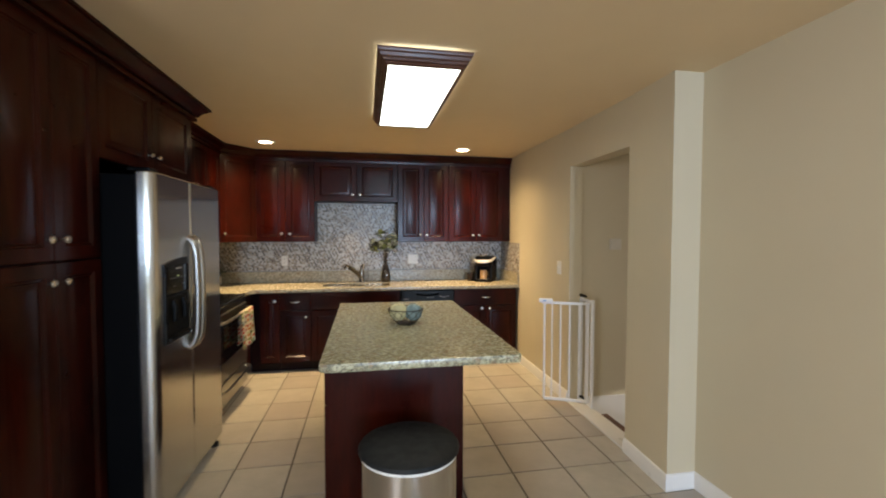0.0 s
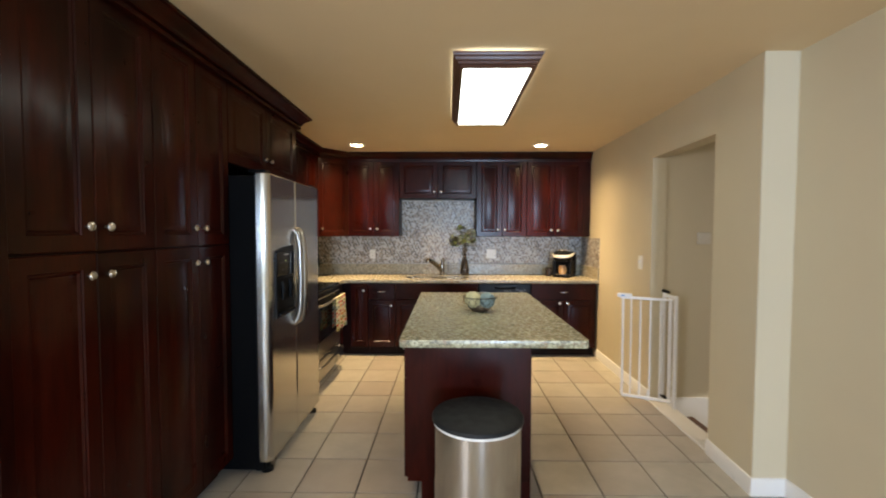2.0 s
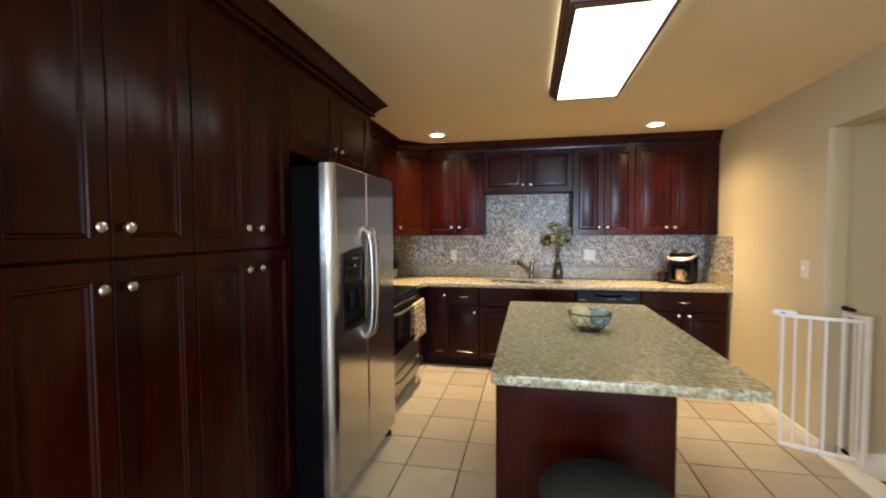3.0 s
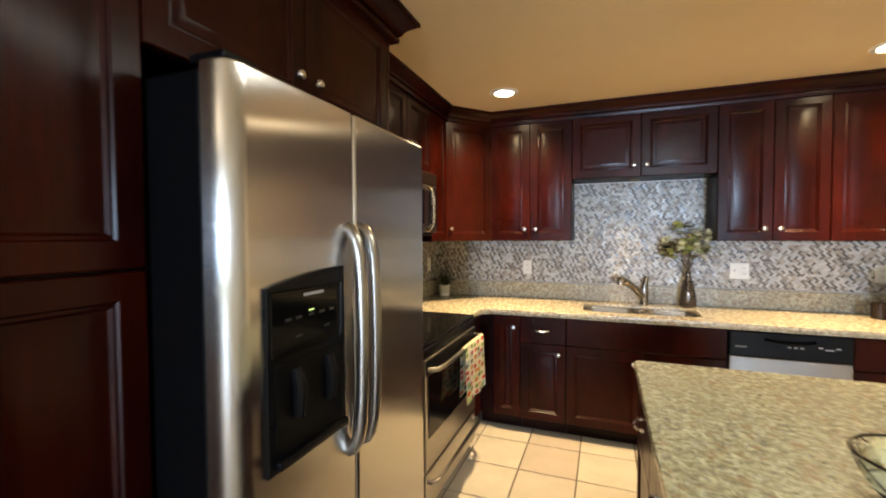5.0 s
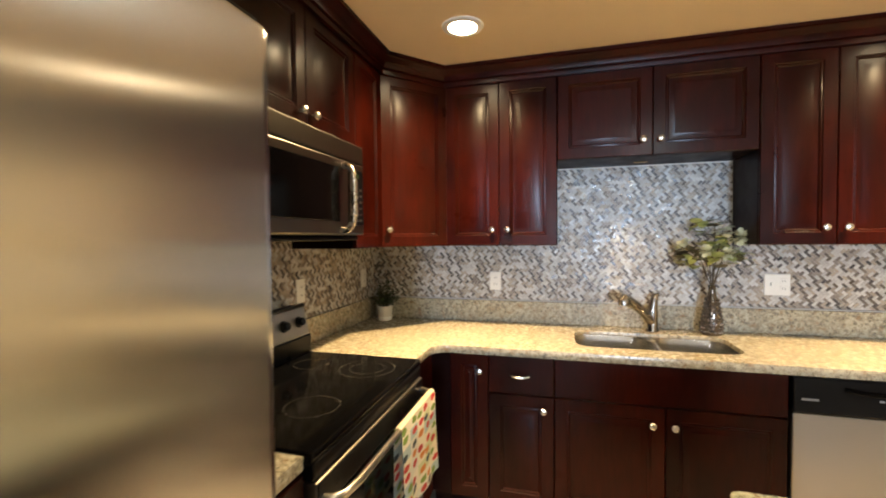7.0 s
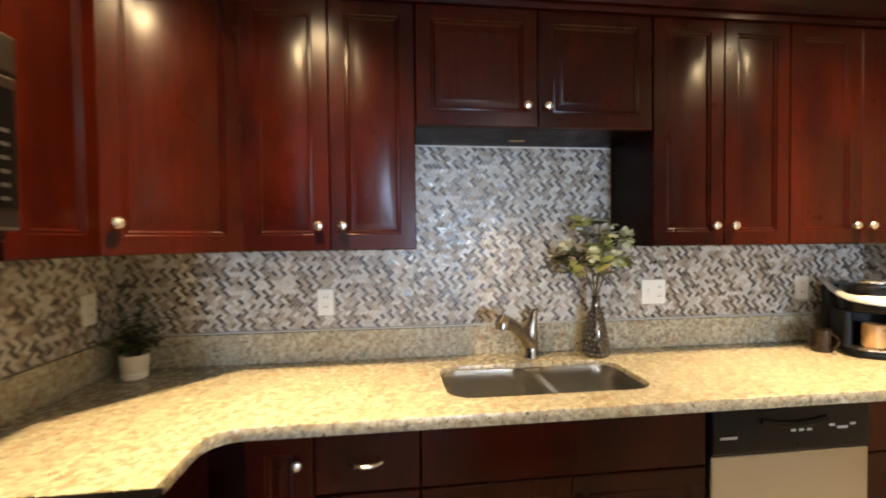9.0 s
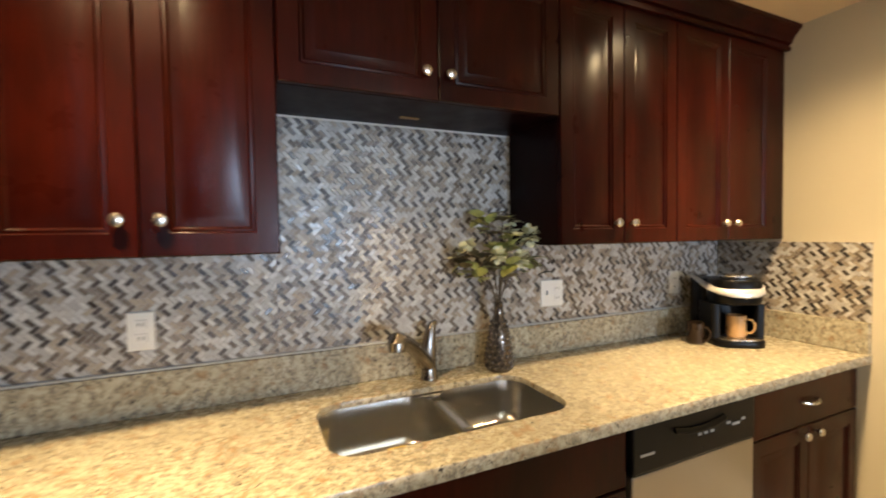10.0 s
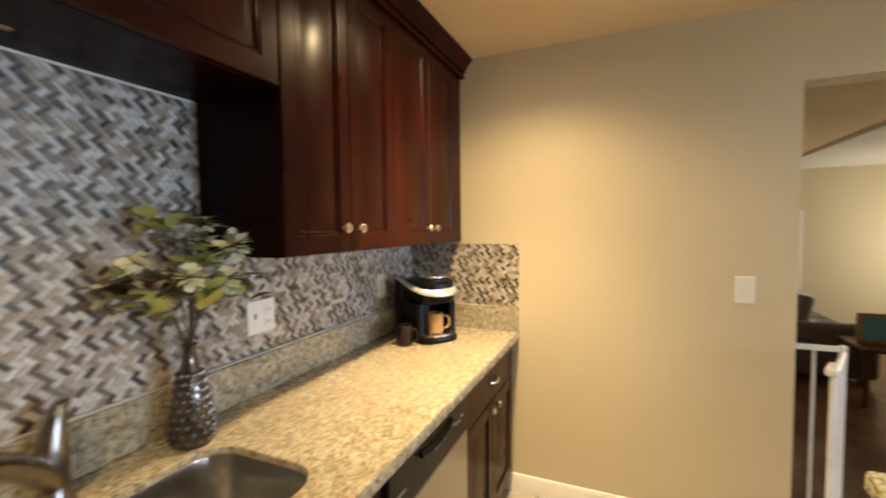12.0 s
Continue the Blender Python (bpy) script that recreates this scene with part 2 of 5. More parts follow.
def floor_tile(name):
    n = Nodes(name)
    rnd = n.node("CombineXYZ", {0: n.random(), 1: n.random()}).outputs[0]
    shift = n.node("VectorMath", {0: rnd, 1: (13.0, 29.0, 0.0)}, operation="MULTIPLY").outputs[0]
    p = n.node("VectorMath", {0: n.pos, 1: shift}, operation="ADD").outputs[0]
    base = n.ramp(n.noise(5, 5, p, 0.6), (0.28, (0.38, 0.355, 0.295)), (0.55, (0.45, 0.42, 0.35)), (0.78, (0.51, 0.48, 0.41)))
    base = n.mix(n.ramp(n.random(), (0.0, 0.0), (1.0, 0.60)), base, (0.33, 0.265, 0.225))
    n.put("Base Color", base).put("Roughness", n.ramp(n.noise(3, 2, p), (0.3, 0.30), (0.7, 0.38)))
    return n.bump(n.noise(9, 2, p), 0.05, 0.004).mat


def towel_cloth(name):
    n = Nodes(name)
    grid = n.map((1.0, 5.0, 8.0), n.tc.outputs["Generated"])
    cell = n.node("VectorMath", {0: grid}, operation="FLOOR").outputs[0]
    noise_a = n.node("TexWhiteNoise", {"Vector": cell})
    noise_b = n.node("TexWhiteNoise", {"Vector": n.node("VectorMath", {0: cell, 1: (5.5, 3.3, 1.7)}, operation="ADD").outputs[0]})
    ground = n.ramp(noise_a.outputs["Value"], (0.0, (0.78, 0.72, 0.55)), (0.35, (0.70, 0.68, 0.58)), (0.55, (0.60, 0.62, 0.36)), (0.70, (0.80, 0.74, 0.60)), (0.88, (0.42, 0.52, 0.52)), mode="CONSTANT")
    fruit = n.ramp(noise_b.outputs["Value"], (0.0, (0.58, 0.035, 0.03)), (0.38, (0.62, 0.22, 0.05)), (0.55, (0.20, 0.30, 0.06)), (0.72, (0.50, 0.05, 0.04)), (0.90, (0.05, 0.07, 0.08)), mode="CONSTANT")
    frac = n.node("VectorMath", {0: grid}, operation="FRACTION").outputs[0]
    centre = n.node("VectorMath", {0: n.node("VectorMath", {0: noise_b.outputs["Color"], 1: (0.5, 0.5, 0.5)}, operation="MULTIPLY").outputs[0], 1: (0.25, 0.25, 0.25)}, operation="ADD").outputs[0]
    off = n.node("VectorMath", {0: frac, 1: centre}, operation="SUBTRACT").outputs[0]
    flat = n.node("VectorMath", {0: off, 1: (0.0, 1.0, 1.25)}, operation="MULTIPLY").outputs[0]
    dist = n.node("VectorMath", {0: flat}, operation="LENGTH").outputs["Value"]
    ragged = n.node("Math", {0: n.noise(45, 2), 1: 0.45}, operation="MULTIPLY").outputs[0]
    edge = n.node("Math", {0: dist, 1: ragged}, operation="ADD").outputs[0]
    n.put("Base Color", n.mix(n.ramp(edge, (0.56, 1.0), (0.60, 0.0)), ground, fruit)).put("Roughness", 0.9)
    return n.bump(n.noise(320, 2), 0.3, 0.002).mat


CHERRY = wood("cherry_wood", (0.0050, 0.0005, 0.0002), (0.038, 0.0036, 0.0009), 0.34, 0.23)
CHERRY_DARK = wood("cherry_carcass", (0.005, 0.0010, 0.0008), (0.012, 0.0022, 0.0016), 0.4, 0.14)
GRANITE = granite("granite", (0.46, 0.422, 0.318), (0.32, 0.28, 0.195), (0.18, 0.163, 0.13), 0.028)
# worktop granite again, with the fluorescent's green cast put into its colours
TUBE_LIT_GRANITE = granite("tube_lit_granite", (0.55, 0.535, 0.365), (0.34, 0.315, 0.20), (0.16, 0.165, 0.12), 0.040)
STEEL = steel("brushed_steel", (0.58, 0.57, 0.55), 0.20, (1, 1, 0.02), 0.022, 0.96)
STEEL_H = steel("steel_trim", (0.38, 0.36, 0.33), 0.31, (1, 0.03, 1))
MICROWAVE_STEEL = steel("microwave_steel", (0.15, 0.135, 0.115), 0.30, (1, 0.03, 1))
SINK_STEEL = steel("sink_steel", (0.80, 0.79, 0.78), 0.25, (0.05, 1, 1))
TAP_NICKEL = plain("brushed_nickel", (0.32, 0.29, 0.265), 0.24, 1.0, 0.08, 60, 0.02)
NICKEL = plain("satin_nickel", (0.62, 0.58, 0.53), 0.27, 1.0, 0.06, 60, 0.02)
BLACK = plain("black_plastic", (0.004, 0.004, 0.0045), 0.32, 0, 0.3, 40, 0.05, 0.16)
BLACK_SIDE = plain("black_enamel", (0.003, 0.003, 0.0034), 0.5, 0, 0.2, 70, 0.06, 0.08)
BLACK_GLASS = plain("black_glass", (0.003, 0.003, 0.0033), 0.10, 0, 0.2, 30, 0.0, 0.13)
RING_GREY = plain("burner_print", (0.028, 0.027, 0.026), 0.25, 0, 0.2, 60, 0.0)
WALL = paint("wall_paint", (0.60, 0.53, 0.38))
CEILING = paint("ceiling_paint", (0.77, 0.60, 0.37), 0.7)
WHITE_CEILING = paint("white_ceiling_paint", (0.78, 0.77, 0.75), 0.7)
TRIM = plain("white_trim", (0.80, 0.79, 0.77), 0.32, 0, 0.05, 12, 0.02)
WHITE = plain("white_plastic", (0.80, 0.79, 0.75), 0.35, 0, 0.04, 20, 0.0)
GATE_WHITE = plain("white_powder_coat", (0.82, 0.82, 0.83), 0.30, 0, 0.04, 20, 0.02)
GREY_PRINT = plain("grey_print", (0.36, 0.36, 0.36), 0.5, 0, 0.1, 30, 0.0)
TILE_FLOOR = floor_tile("beige_floor_tile")
GROUT = plain("floor_grout", (0.12, 0.10, 0.08), 0.9, 0, 0.3, 60, 0.2)
MOSAIC_ONE = [mosaic("mosaic_piece", "object", PALE_TILES), mosaic("dark_mosaic_piece", "object", DARK_TILES)]
MOSAIC_MANY = [mosaic("mosaic_field", "island", PALE_TILES), mosaic("dark_mosaic_field", "island", DARK_TILES)]
MOSAIC_GROUT = plain("mosaic_grout", (0.50, 0.47, 0.42), 0.85, 0, 0.15, 80, 0.1)
TOWEL = towel_cloth("printed_towel")
DIFFUSER = glow("lit_diffuser", (0.96, 1.0, 0.90), 10.8)
BULB = glow("lit_bulb", (1.0, 0.78, 0.48), 70.0)
GREEN_LED = glow("green_led", (0.6, 1.0, 0.05), 1.0)
LEAF = plain("sage_leaf", (0.44, 0.47, 0.15), 0.45, 0, 0.5, 18)
LEAF_PALE = plain("pale_petal", (0.84, 0.85, 0.60), 0.5, 0, 0.4, 25)
LEAF_BROWN = plain("brown_leaf", (0.15, 0.12, 0.05), 0.5, 0, 0.5, 18)
HERB = plain("herb_leaf", (0.055, 0.09, 0.03), 0.5, 0, 0.5, 20)
STEM = plain("stem", (0.09, 0.06, 0.03), 0.6)
VASE = plain("bronze_glaze", (0.15, 0.125, 0.105), 0.14, 0.75, 0.4, 30)
POT = plain("pot_glaze", (0.66, 0.62, 0.54), 0.5, 0, 0.15, 25)
WIRE = plain("dark_wire", (0.035, 0.028, 0.022), 0.4, 0.7)
BALL_YELLOW = plain("yellow_twine", (0.68, 0.63, 0.36), 0.8, 0, 0.35, 35, 0.5)
BALL_BLUE = plain("blue_twine", (0.28, 0.38, 0.37), 0.8, 0, 0.4, 35, 0.5)
COPPER = plain("copper_mug", (0.48, 0.29, 0.13), 0.30, 0.15, 0.25, 30, 0.03)
BROWN_MUG = plain("brown_mug", (0.035, 0.022, 0.015), 0.16, 0.5, 0.3, 25, 0.03)
OAK = wood("stair_wood", (0.07, 0.03, 0.015), (0.17, 0.08, 0.04), 0.35, 0.3, "x")
SOFA = plain("sofa_cloth", (0.13, 0.11, 0.085), 0.9, 0, 0.3, 60, 0.4)
CUSHION = plain("cushion_cloth", (0.22, 0.20, 0.165), 0.9, 0, 0.3, 60, 0.4)
PICTURE_BLUE = plain("blue_print", (0.16, 0.45, 0.62), 0.3, 0, 0.3, 9, 0.0)
FRAME_OAK = wood("frame_wood", (0.30, 0.20, 0.11), (0.48, 0.34, 0.20), 0.4, 0.2)
LAMP_FRAME = wood("lamp_frame_wood", (0.055, 0.022, 0.014), (0.11, 0.05, 0.032), 0.35, 0.3, "x")
GLASS = Nodes("window_glass").put("Base Color", (1.0, 1.0, 1.0)).put("Roughness", 0.0).put("Transmission Weight", 1.0).put("IOR", 1.45).mat

# ---- structure ----
T = 0.12
DOOR_N, DOOR_F, DOOR_H = -2.723, -1.865, 2.065
DOOR_X, PIER_X, PIER_Y = -0.018, -0.045, -3.165
WIN = (-0.87, 0.03, 0.75, 2.2)
# opening of the assumed west window, out of view
UNSEEN_WIN = (-7.15, -5.75, 0.9, 2.1)


def wall(name, boxes, material=None, label="plain beige painted wall"):
    bm = bmesh.new()
    for b in boxes:
        box(*b, b=0, bm=bm)
    return solid(name, bm, material or WALL, label, "wall", kind="structure")


wall("wall_north", [(WALL_L - T, 6.6, 0.0, T, -0.5, CEIL)])
s0, s1, h0, h1 = UNSEEN_WIN
wall("wall_west", [(WALL_L - T, WALL_L, BACK_S, s0, -0.1, CEIL), (WALL_L - T, WALL_L, s1, 0.0, -0.1, CEIL), (WALL_L - T, WALL_L, s0, s1, -0.1, h0), (WALL_L - T, WALL_L, s0, s1, h1, CEIL)], label="beige painted wall with an unseen window")
bm = box(0, T, DOOR_F, 0, -0.5, CEIL, 0)
merge(prism([(PIER_X, PIER_Y), (DINE_R, PIER_Y), (DINE_R, DOOR_N), (DOOR_X, DOOR_N)], -0.5, CEIL, None, 0), bm)
merge(prism([(DOOR_X, DOOR_N), (T, DOOR_N), (T, DOOR_F), (0, DOOR_F)], DOOR_H, CEIL, None, 0), bm)
merge(prism([(DOOR_X, DOOR_N), (T, DOOR_N), (T, DOOR_F), (0, DOOR_F)], -0.5, -0.02, None, 0), bm)
solid("wall_east", bm, WALL, "beige painted wall with an open doorway", "wall", kind="structure")
wall("wall_dining", [(DINE_R, DINE_R + T, BACK_S, DOOR_N, -0.5, CEIL)])
x0, x1, z0, z1 = WIN
wall("wall_south", [(WALL_L - T, x0, BACK_S - T, BACK_S, -0.1, CEIL), (x1, DINE_R + T, BACK_S - T, BACK_S, -0.1, CEIL), (x0, x1, BACK_S - T, BACK_S, -0.1, z0), (x0, x1, BACK_S - T, BACK_S, z1, CEIL)], label="beige painted wall with an unseen window")
wall("wall_hall", [(T, 6.6, -1.83, -1.71, -0.5, CEIL)])
LWIN = (-3.82, -2.5, 0.42, 1.60)
a0, a1, c0, c1 = LWIN
wall("wall_living_east", [(6.5, 6.62, -6.2, a0, -0.5, CEIL), (6.5, 6.62, a1, -1.71, -0.5, CEIL), (6.5, 6.62, a0, a1, -0.5, c0), (6.5, 6.62, a0, a1, c1, CEIL)], label="beige living room wall with a window")
# unseen wall; its opening is added for the living room fill lamp
wall("wall_living_south", [(DINE_R + T, 4.4, -6.2, -6.08, -0.5, CEIL), (6.0, 6.5, -6.2, -6.08, -0.5, CEIL), (4.4, 6.0, -6.2, -6.08, -0.5, 0.5), (4.4, 6.0, -6.2, -6.08, 1.65, CEIL)], label="beige living room wall with a window")
solid("ceiling", box(WALL_L - T, T, BACK_S - T, T, CEIL, CEIL + 0.1, 0), CEILING, "flat beige painted kitchen ceiling", "ceiling", kind="structure")
solid("ceiling_dining_edge", box(T, DINE_R + T, BACK_S - T, -3.4, CEIL, CEIL + 0.1, 0), CEILING, "flat beige painted ceiling strip", "ceiling", kind="structure")
solid("ceiling_hall", box(T, 6.6, -3.4, T, CEIL, CEIL + 0.1, 0), CEILING, "flat beige painted hall ceiling", "ceiling", kind="structure")
solid("ceiling_living", box(DINE_R + T, 6.6, -6.2, -3.4, CEIL - 0.03, CEIL + 0.1, 0), WHITE_CEILING, "flat white living room ceiling", "ceiling", kind="structure")
solid("ground", box(-60, 60, -60, 60, -0.9, -0.8, 0), plain("ground_grass", (0.07, 0.10, 0.035), 0.9, 0, 0.4, 3), "grassy ground outside", "ground", kind="structure")
solid("floor_living", box(T, 6.6, -6.2, -1.71, -0.5, -0.36, 0), OAK, "dark wooden living room floor", "floor", kind="structure")

BASE_PROFILE = [(0, 0), (0.016, 0), (0.016, 0.062), (0.012, 0.072), (0.012, 0.080), (0.006, 0.092), (0, 0.095)]
solid("baseboard", moulding([(0, -0.58), (0, DOOR_F)], BASE_PROFILE, None), TRIM, "white moulded baseboard", "baseboard", kind="structure")
solid("baseboard_pier", moulding([(DOOR_X, DOOR_N), (PIER_X, PIER_Y), (DINE_R, PIER_Y), (DINE_R, BACK_S)], BASE_PROFILE), TRIM, "white moulded baseboard round the wall end", "baseboard", kind="structure")
solid("trim_threshold", prism([(DOOR_X - 0.004, DOOR_N + 0.002), (0.135, DOOR_N + 0.002), (0.135, DOOR_F - 0.002), (-0.004, DOOR_F - 0.002)], -0.02, 0.012), TRIM, "white threshold strip in the doorway", "threshold", kind="structure")


def window(name, m, w, h, label):
    """Frame, sill and panes, with u along the wall, v up and w into the room."""
    ob = thing(name, m.translation, label, "window", kind="structure")
    bm = bmesh.new()
    for u0, u1, v0, v1 in ((0, 0.05, 0, h), (w - 0.05, w, 0, h), (0.05, w - 0.05, 0, 0.05), (0.05, w - 0.05, h - 0.05, h), (0.05, w - 0.05, h / 2 - 0.02, h / 2 + 0.02)):
        box(u0, u1, v0, v1, -0.09, -0.04, 0.004, bm=bm, m=m)
    part("window_frame", bm, TRIM, ob)
    bm = bmesh.new()
    for u0, u1, v0, v1 in ((-0.07, 0.0, -0.07, h + 0.07), (w, w + 0.07, -0.07, h + 0.07), (0, w, h, h + 0.07), (0, w, -0.07, 0)):
        box(u0, u1, v0, v1, 0.0, 0.018, 0.004, bm=bm, m=m)
    part("casing", bm, TRIM, ob)
    for k in (0, 1):
        pane = part("pane", box(0.05, w - 0.05, 0.05 + k * (h / 2 - 0.03), h / 2 - 0.02 + k * (h / 2 - 0.03), -0.068, -0.064, 0, m=m), GLASS, ob)
        pane.visible_shadow = False
    return ob


window("window_1", axes((x0, BACK_S, z0), (1, 0, 0), (0, 1, 0)), x1 - x0, z1 - z0, "white-framed dining room window")
# unseen window, assumed as the source of light on the right wall
window("assumed_window", axes((WALL_L, s0, h0), (0, 1, 0), (1, 0, 0)), s1 - s0, h1 - h0, "white-framed unseen window, assumed source of the dining wall's side light")
window("window_2", axes((6.5, a0, c0), (0, 1, 0), (-1, 0, 0)), a1 - a0, c1 - c0, "white-framed living room window")
# invented window round the living room fill lamp, never in view
window("added_window", axes((4.4, -6.08, 0.5), (1, 0, 0), (0, 1, 0)), 1.6, 1.15, "white-framed window added out of view to light the living room")


# stairs down from the doorway
for k in range(2):
    st = thing("stair_step", (0.26, -2.3, -0.36), "dark-stained wooden step below the doorway", "stair step", "steps below the doorway")
    part("tread", box(0.13 + 0.24 * k, 0.40 + 0.24 * k, -2.95, -1.842, -0.175 - 0.18 * k, -0.145 - 0.18 * k, 0.006), OAK, st)
    part("riser", box(0.125 + 0.24 * k, 0.145 + 0.24 * k, -2.95, -1.842, -0.36, -0.178 - 0.18 * k, 0.002), TRIM, st)
solid("trim_stair_skirt", box(0.125, 0.95, -1.845, -1.832, -0.36, 0.02, 0.004), TRIM, "white skirt board beside the steps", "skirt board", kind="structure")

# ---- cabinets ----
DOOR_RINGS = [(0, 0), (0, 0.016), (0.003, 0.019), (0.056, 0.019), (0.060, 0.014), (0.066, 0.0155), (0.072, 0.009), (0.085, 0.009), (0.100, 0.0125)]
SLAB_RINGS = [(0, 0), (0, 0.016), (0.004, 0.019)]
KNOB = [(0.0, 0.0), (0.0065, 0.0), (0.0055, 0.012), (0.009, 0.015), (0.0155, 0.019), (0.0165, 0.024), (0.013, 0.029), (0.006, 0.031), (0.0, 0.0315)]


def knob(m, u, v, parent):
    part("knob", lathe(KNOB, m @ Matrix.Translation((u, v, 0.019)), 14), NICKEL, parent, "satin nickel knob")


def pull(m, u, v, parent):
    pts = [(u + dx, v + dz, w) for dx, dz, w in ((-0.048, 0, 0.018), (-0.046, 0, 0.030), (-0.034, -0.002, 0.040), (-0.015, -0.004, 0.045), (0.0, -0.004, 0.046), (0.015, -0.004, 0.045), (0.034, -0.002, 0.040), (0.046, 0, 0.030), (0.048, 0, 0.018))]
    part("handle", tube([m @ Vector(p) for p in pts], [0.007, 0.006, 0.0045, 0.0055, 0.006, 0.0055, 0.0045, 0.006, 0.007], 8), NICKEL, parent, "curved satin nickel pull")


def cabinet(name, m, width, depth, z0, z1, fronts, label, group="", toe=0.0, category="cabinet", body_top=None):
    """fronts: (u0, u1, v0, v1, kind, handle) with kind door or drawer and handle (u, v) or None; v is height above the floor."""
    ob = thing(name, m @ Vector((width / 2, z0, -depth / 2)), label, category, group)
    body = box(0.0, width, z0 + toe, body_top or z1, -depth, 0.0, 0.001, m=m)
    if toe:
        box(0.0, width, z0, z0 + toe, -depth, -0.075, 0.0, bm=body, m=m)
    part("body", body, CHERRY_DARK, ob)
    g = 0.0015
    for u0, u1, v0, v1, kind, grip in fronts:
        mm = m @ Matrix.Translation((u0 + g, v0 + g, 0.001))
        d = part(kind, rings_panel(mm, u1 - u0 - 2 * g, v1 - v0 - 2 * g, DOOR_RINGS if kind == "door" else SLAB_RINGS), CHERRY, ob)
        if grip:
            (pull if kind == "drawer" else knob)(m, grip[0], grip[1], d)
    return ob


UP = "wall cabinets"
FACE_Y, FACE_X, UB, UT = -0.311, -3.22, 1.387, 2.310


def upper(x0, x1, z0, split, knobs, kz, label):
    fronts = [(0, split - x0, z0, UT - 0.012, "door", (knobs[0] - x0, kz)), (split - x0, x1 - x0, z0, UT - 0.012, "door", (knobs[1] - x0, kz))]
    return cabinet("wall_cabinet", facing((x0, FACE_Y, 0), "south"), x1 - x0, -FACE_Y - 0.003, z0, UT, fronts, label, UP)


upper(-2.932, -2.311, UB, -2.623, (-2.662, -2.578), 1.477, "two-door dark cherry wall cabinet over the corner counter")
mid = upper(-2.309, -1.376, 1.845, -1.842, (-1.887, -1.807), 1.925, "short two-door cherry wall cabinet over the sink")
part("label_plate", box(-1.90, -1.83, -0.13, -0.11, 1.8425, 1.8455, 0.001), plain("brass_plate", (0.45, 0.28, 0.10), 0.4, 0.6), mid, "small brass-coloured plate")
upper(-1.374, -0.771, UB, -1.066, (-1.112, -1.030), 1.468, "two-door dark cherry wall cabinet beside the sink")
upper(-0.769, -0.098, UB, -0.434, (-0.472, -0.396), 1.464, "two-door dark cherry wall cabinet over the coffee maker")
solid("trim_filler", box(-0.096, -0.002, -0.322, -0.003, UB, UT, 0.001), CHERRY, "cherry filler strip between cabinet and wall", "filler", kind="structure")

# corner wall cabinet with a slanting door
cor = thing("corner_cabinet", (-3.3, -0.25, UB), "dark cherry corner wall cabinet with one slanting door", "cabinet", UP)
pa, pb = Vector((FACE_X, -0.622, 0)), Vector((-2.934, FACE_Y - 0.006, 0))
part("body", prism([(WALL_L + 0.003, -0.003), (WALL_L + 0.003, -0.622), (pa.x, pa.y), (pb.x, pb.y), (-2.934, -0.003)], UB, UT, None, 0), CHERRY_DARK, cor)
along = (pb - pa).normalized()
mc = axes(pa + along * 0.006, along, (along.y, -along.x, 0))
wide = (pb - pa).length - 0.012
dr = part("door", rings_panel(mc @ Matrix.Translation((0, UB, 0.001)), wide, UT - 0.012 - UB, DOOR_RINGS), CHERRY, cor)
knob(mc, 0.038, 1.479, dr)

# wall cabinets over and beside the microwave
cabinet("wall_cabinet", facing((FACE_X, -0.922, 0), "east"), 0.298, 0.327, UB, UT, [(0, 0.298, UB, UT - 0.012, "door", None)], "narrow cherry wall cabinet beside the microwave", UP)
cabinet("wall_cabinet", facing((FACE_X, -1.692, 0), "east"), 0.768, 0.327, 1.85, UT, [(0, 0.384, 1.85, UT - 0.012, "door", (0.345, 1.90)), (0.384, 0.768, 1.85, UT - 0.012, "door", (0.425, 1.90))], "two-door cherry wall cabinet above the microwave", UP)
cabinet("wall_cabinet", facing((FACE_X, -1.945, 0), "east"), 0.251, 0.327, UB, UT, [(0, 0.251, UB, UT - 0.012, "door", None)], "narrow cherry wall cabinet beside the refrigerator", UP)

# pantry, refrigerator surround
PX = -2.994
PAN = "pantry cabinets"
pantries = []
for y0, y1, mid_y in ((-4.262, -3.648, -3.953), (-3.646, -3.032, -3.337)):
    w = y1 - y0
    c = mid_y - y0
    fr = []
    for u0, u1, side in ((0, c, -0.043), (c, w, 0.043)):
        fr += [(u0, u1, 1.367, UT - 0.012, "door", (c + side, 1.455)), (u0, u1, 0.105, 1.363, "door", (c + side, 1.282))]
    pantries.append(cabinet("pantry_cabinet", facing((PX, y0, 0), "east"), w, 0.55, 0, UT, fr, "tall dark cherry pantry cabinet with four panelled doors", PAN, 0.10))
part("end_panel", box(WALL_L + 0.003, PX + 0.030, -4.312, -4.264, 0, UT, 0.003), CHERRY, pantries[0])
over = cabinet("overhead_cabinet", facing((PX, -3.03, 0), "east"), 1.056, 0.55, 1.835, UT, [(0, 0.512, 1.835, UT - 0.012, "door", (0.466, 1.928)), (0.512, 1.056, 1.835, UT - 0.012, "door", (0.558, 1.928))], "two-door cherry cabinet above the refrigerator", PAN)
part("side_panel", box(WALL_L + 0.003, PX + 0.019, -1.972, -1.948, 0, UT, 0.002), CHERRY, over)

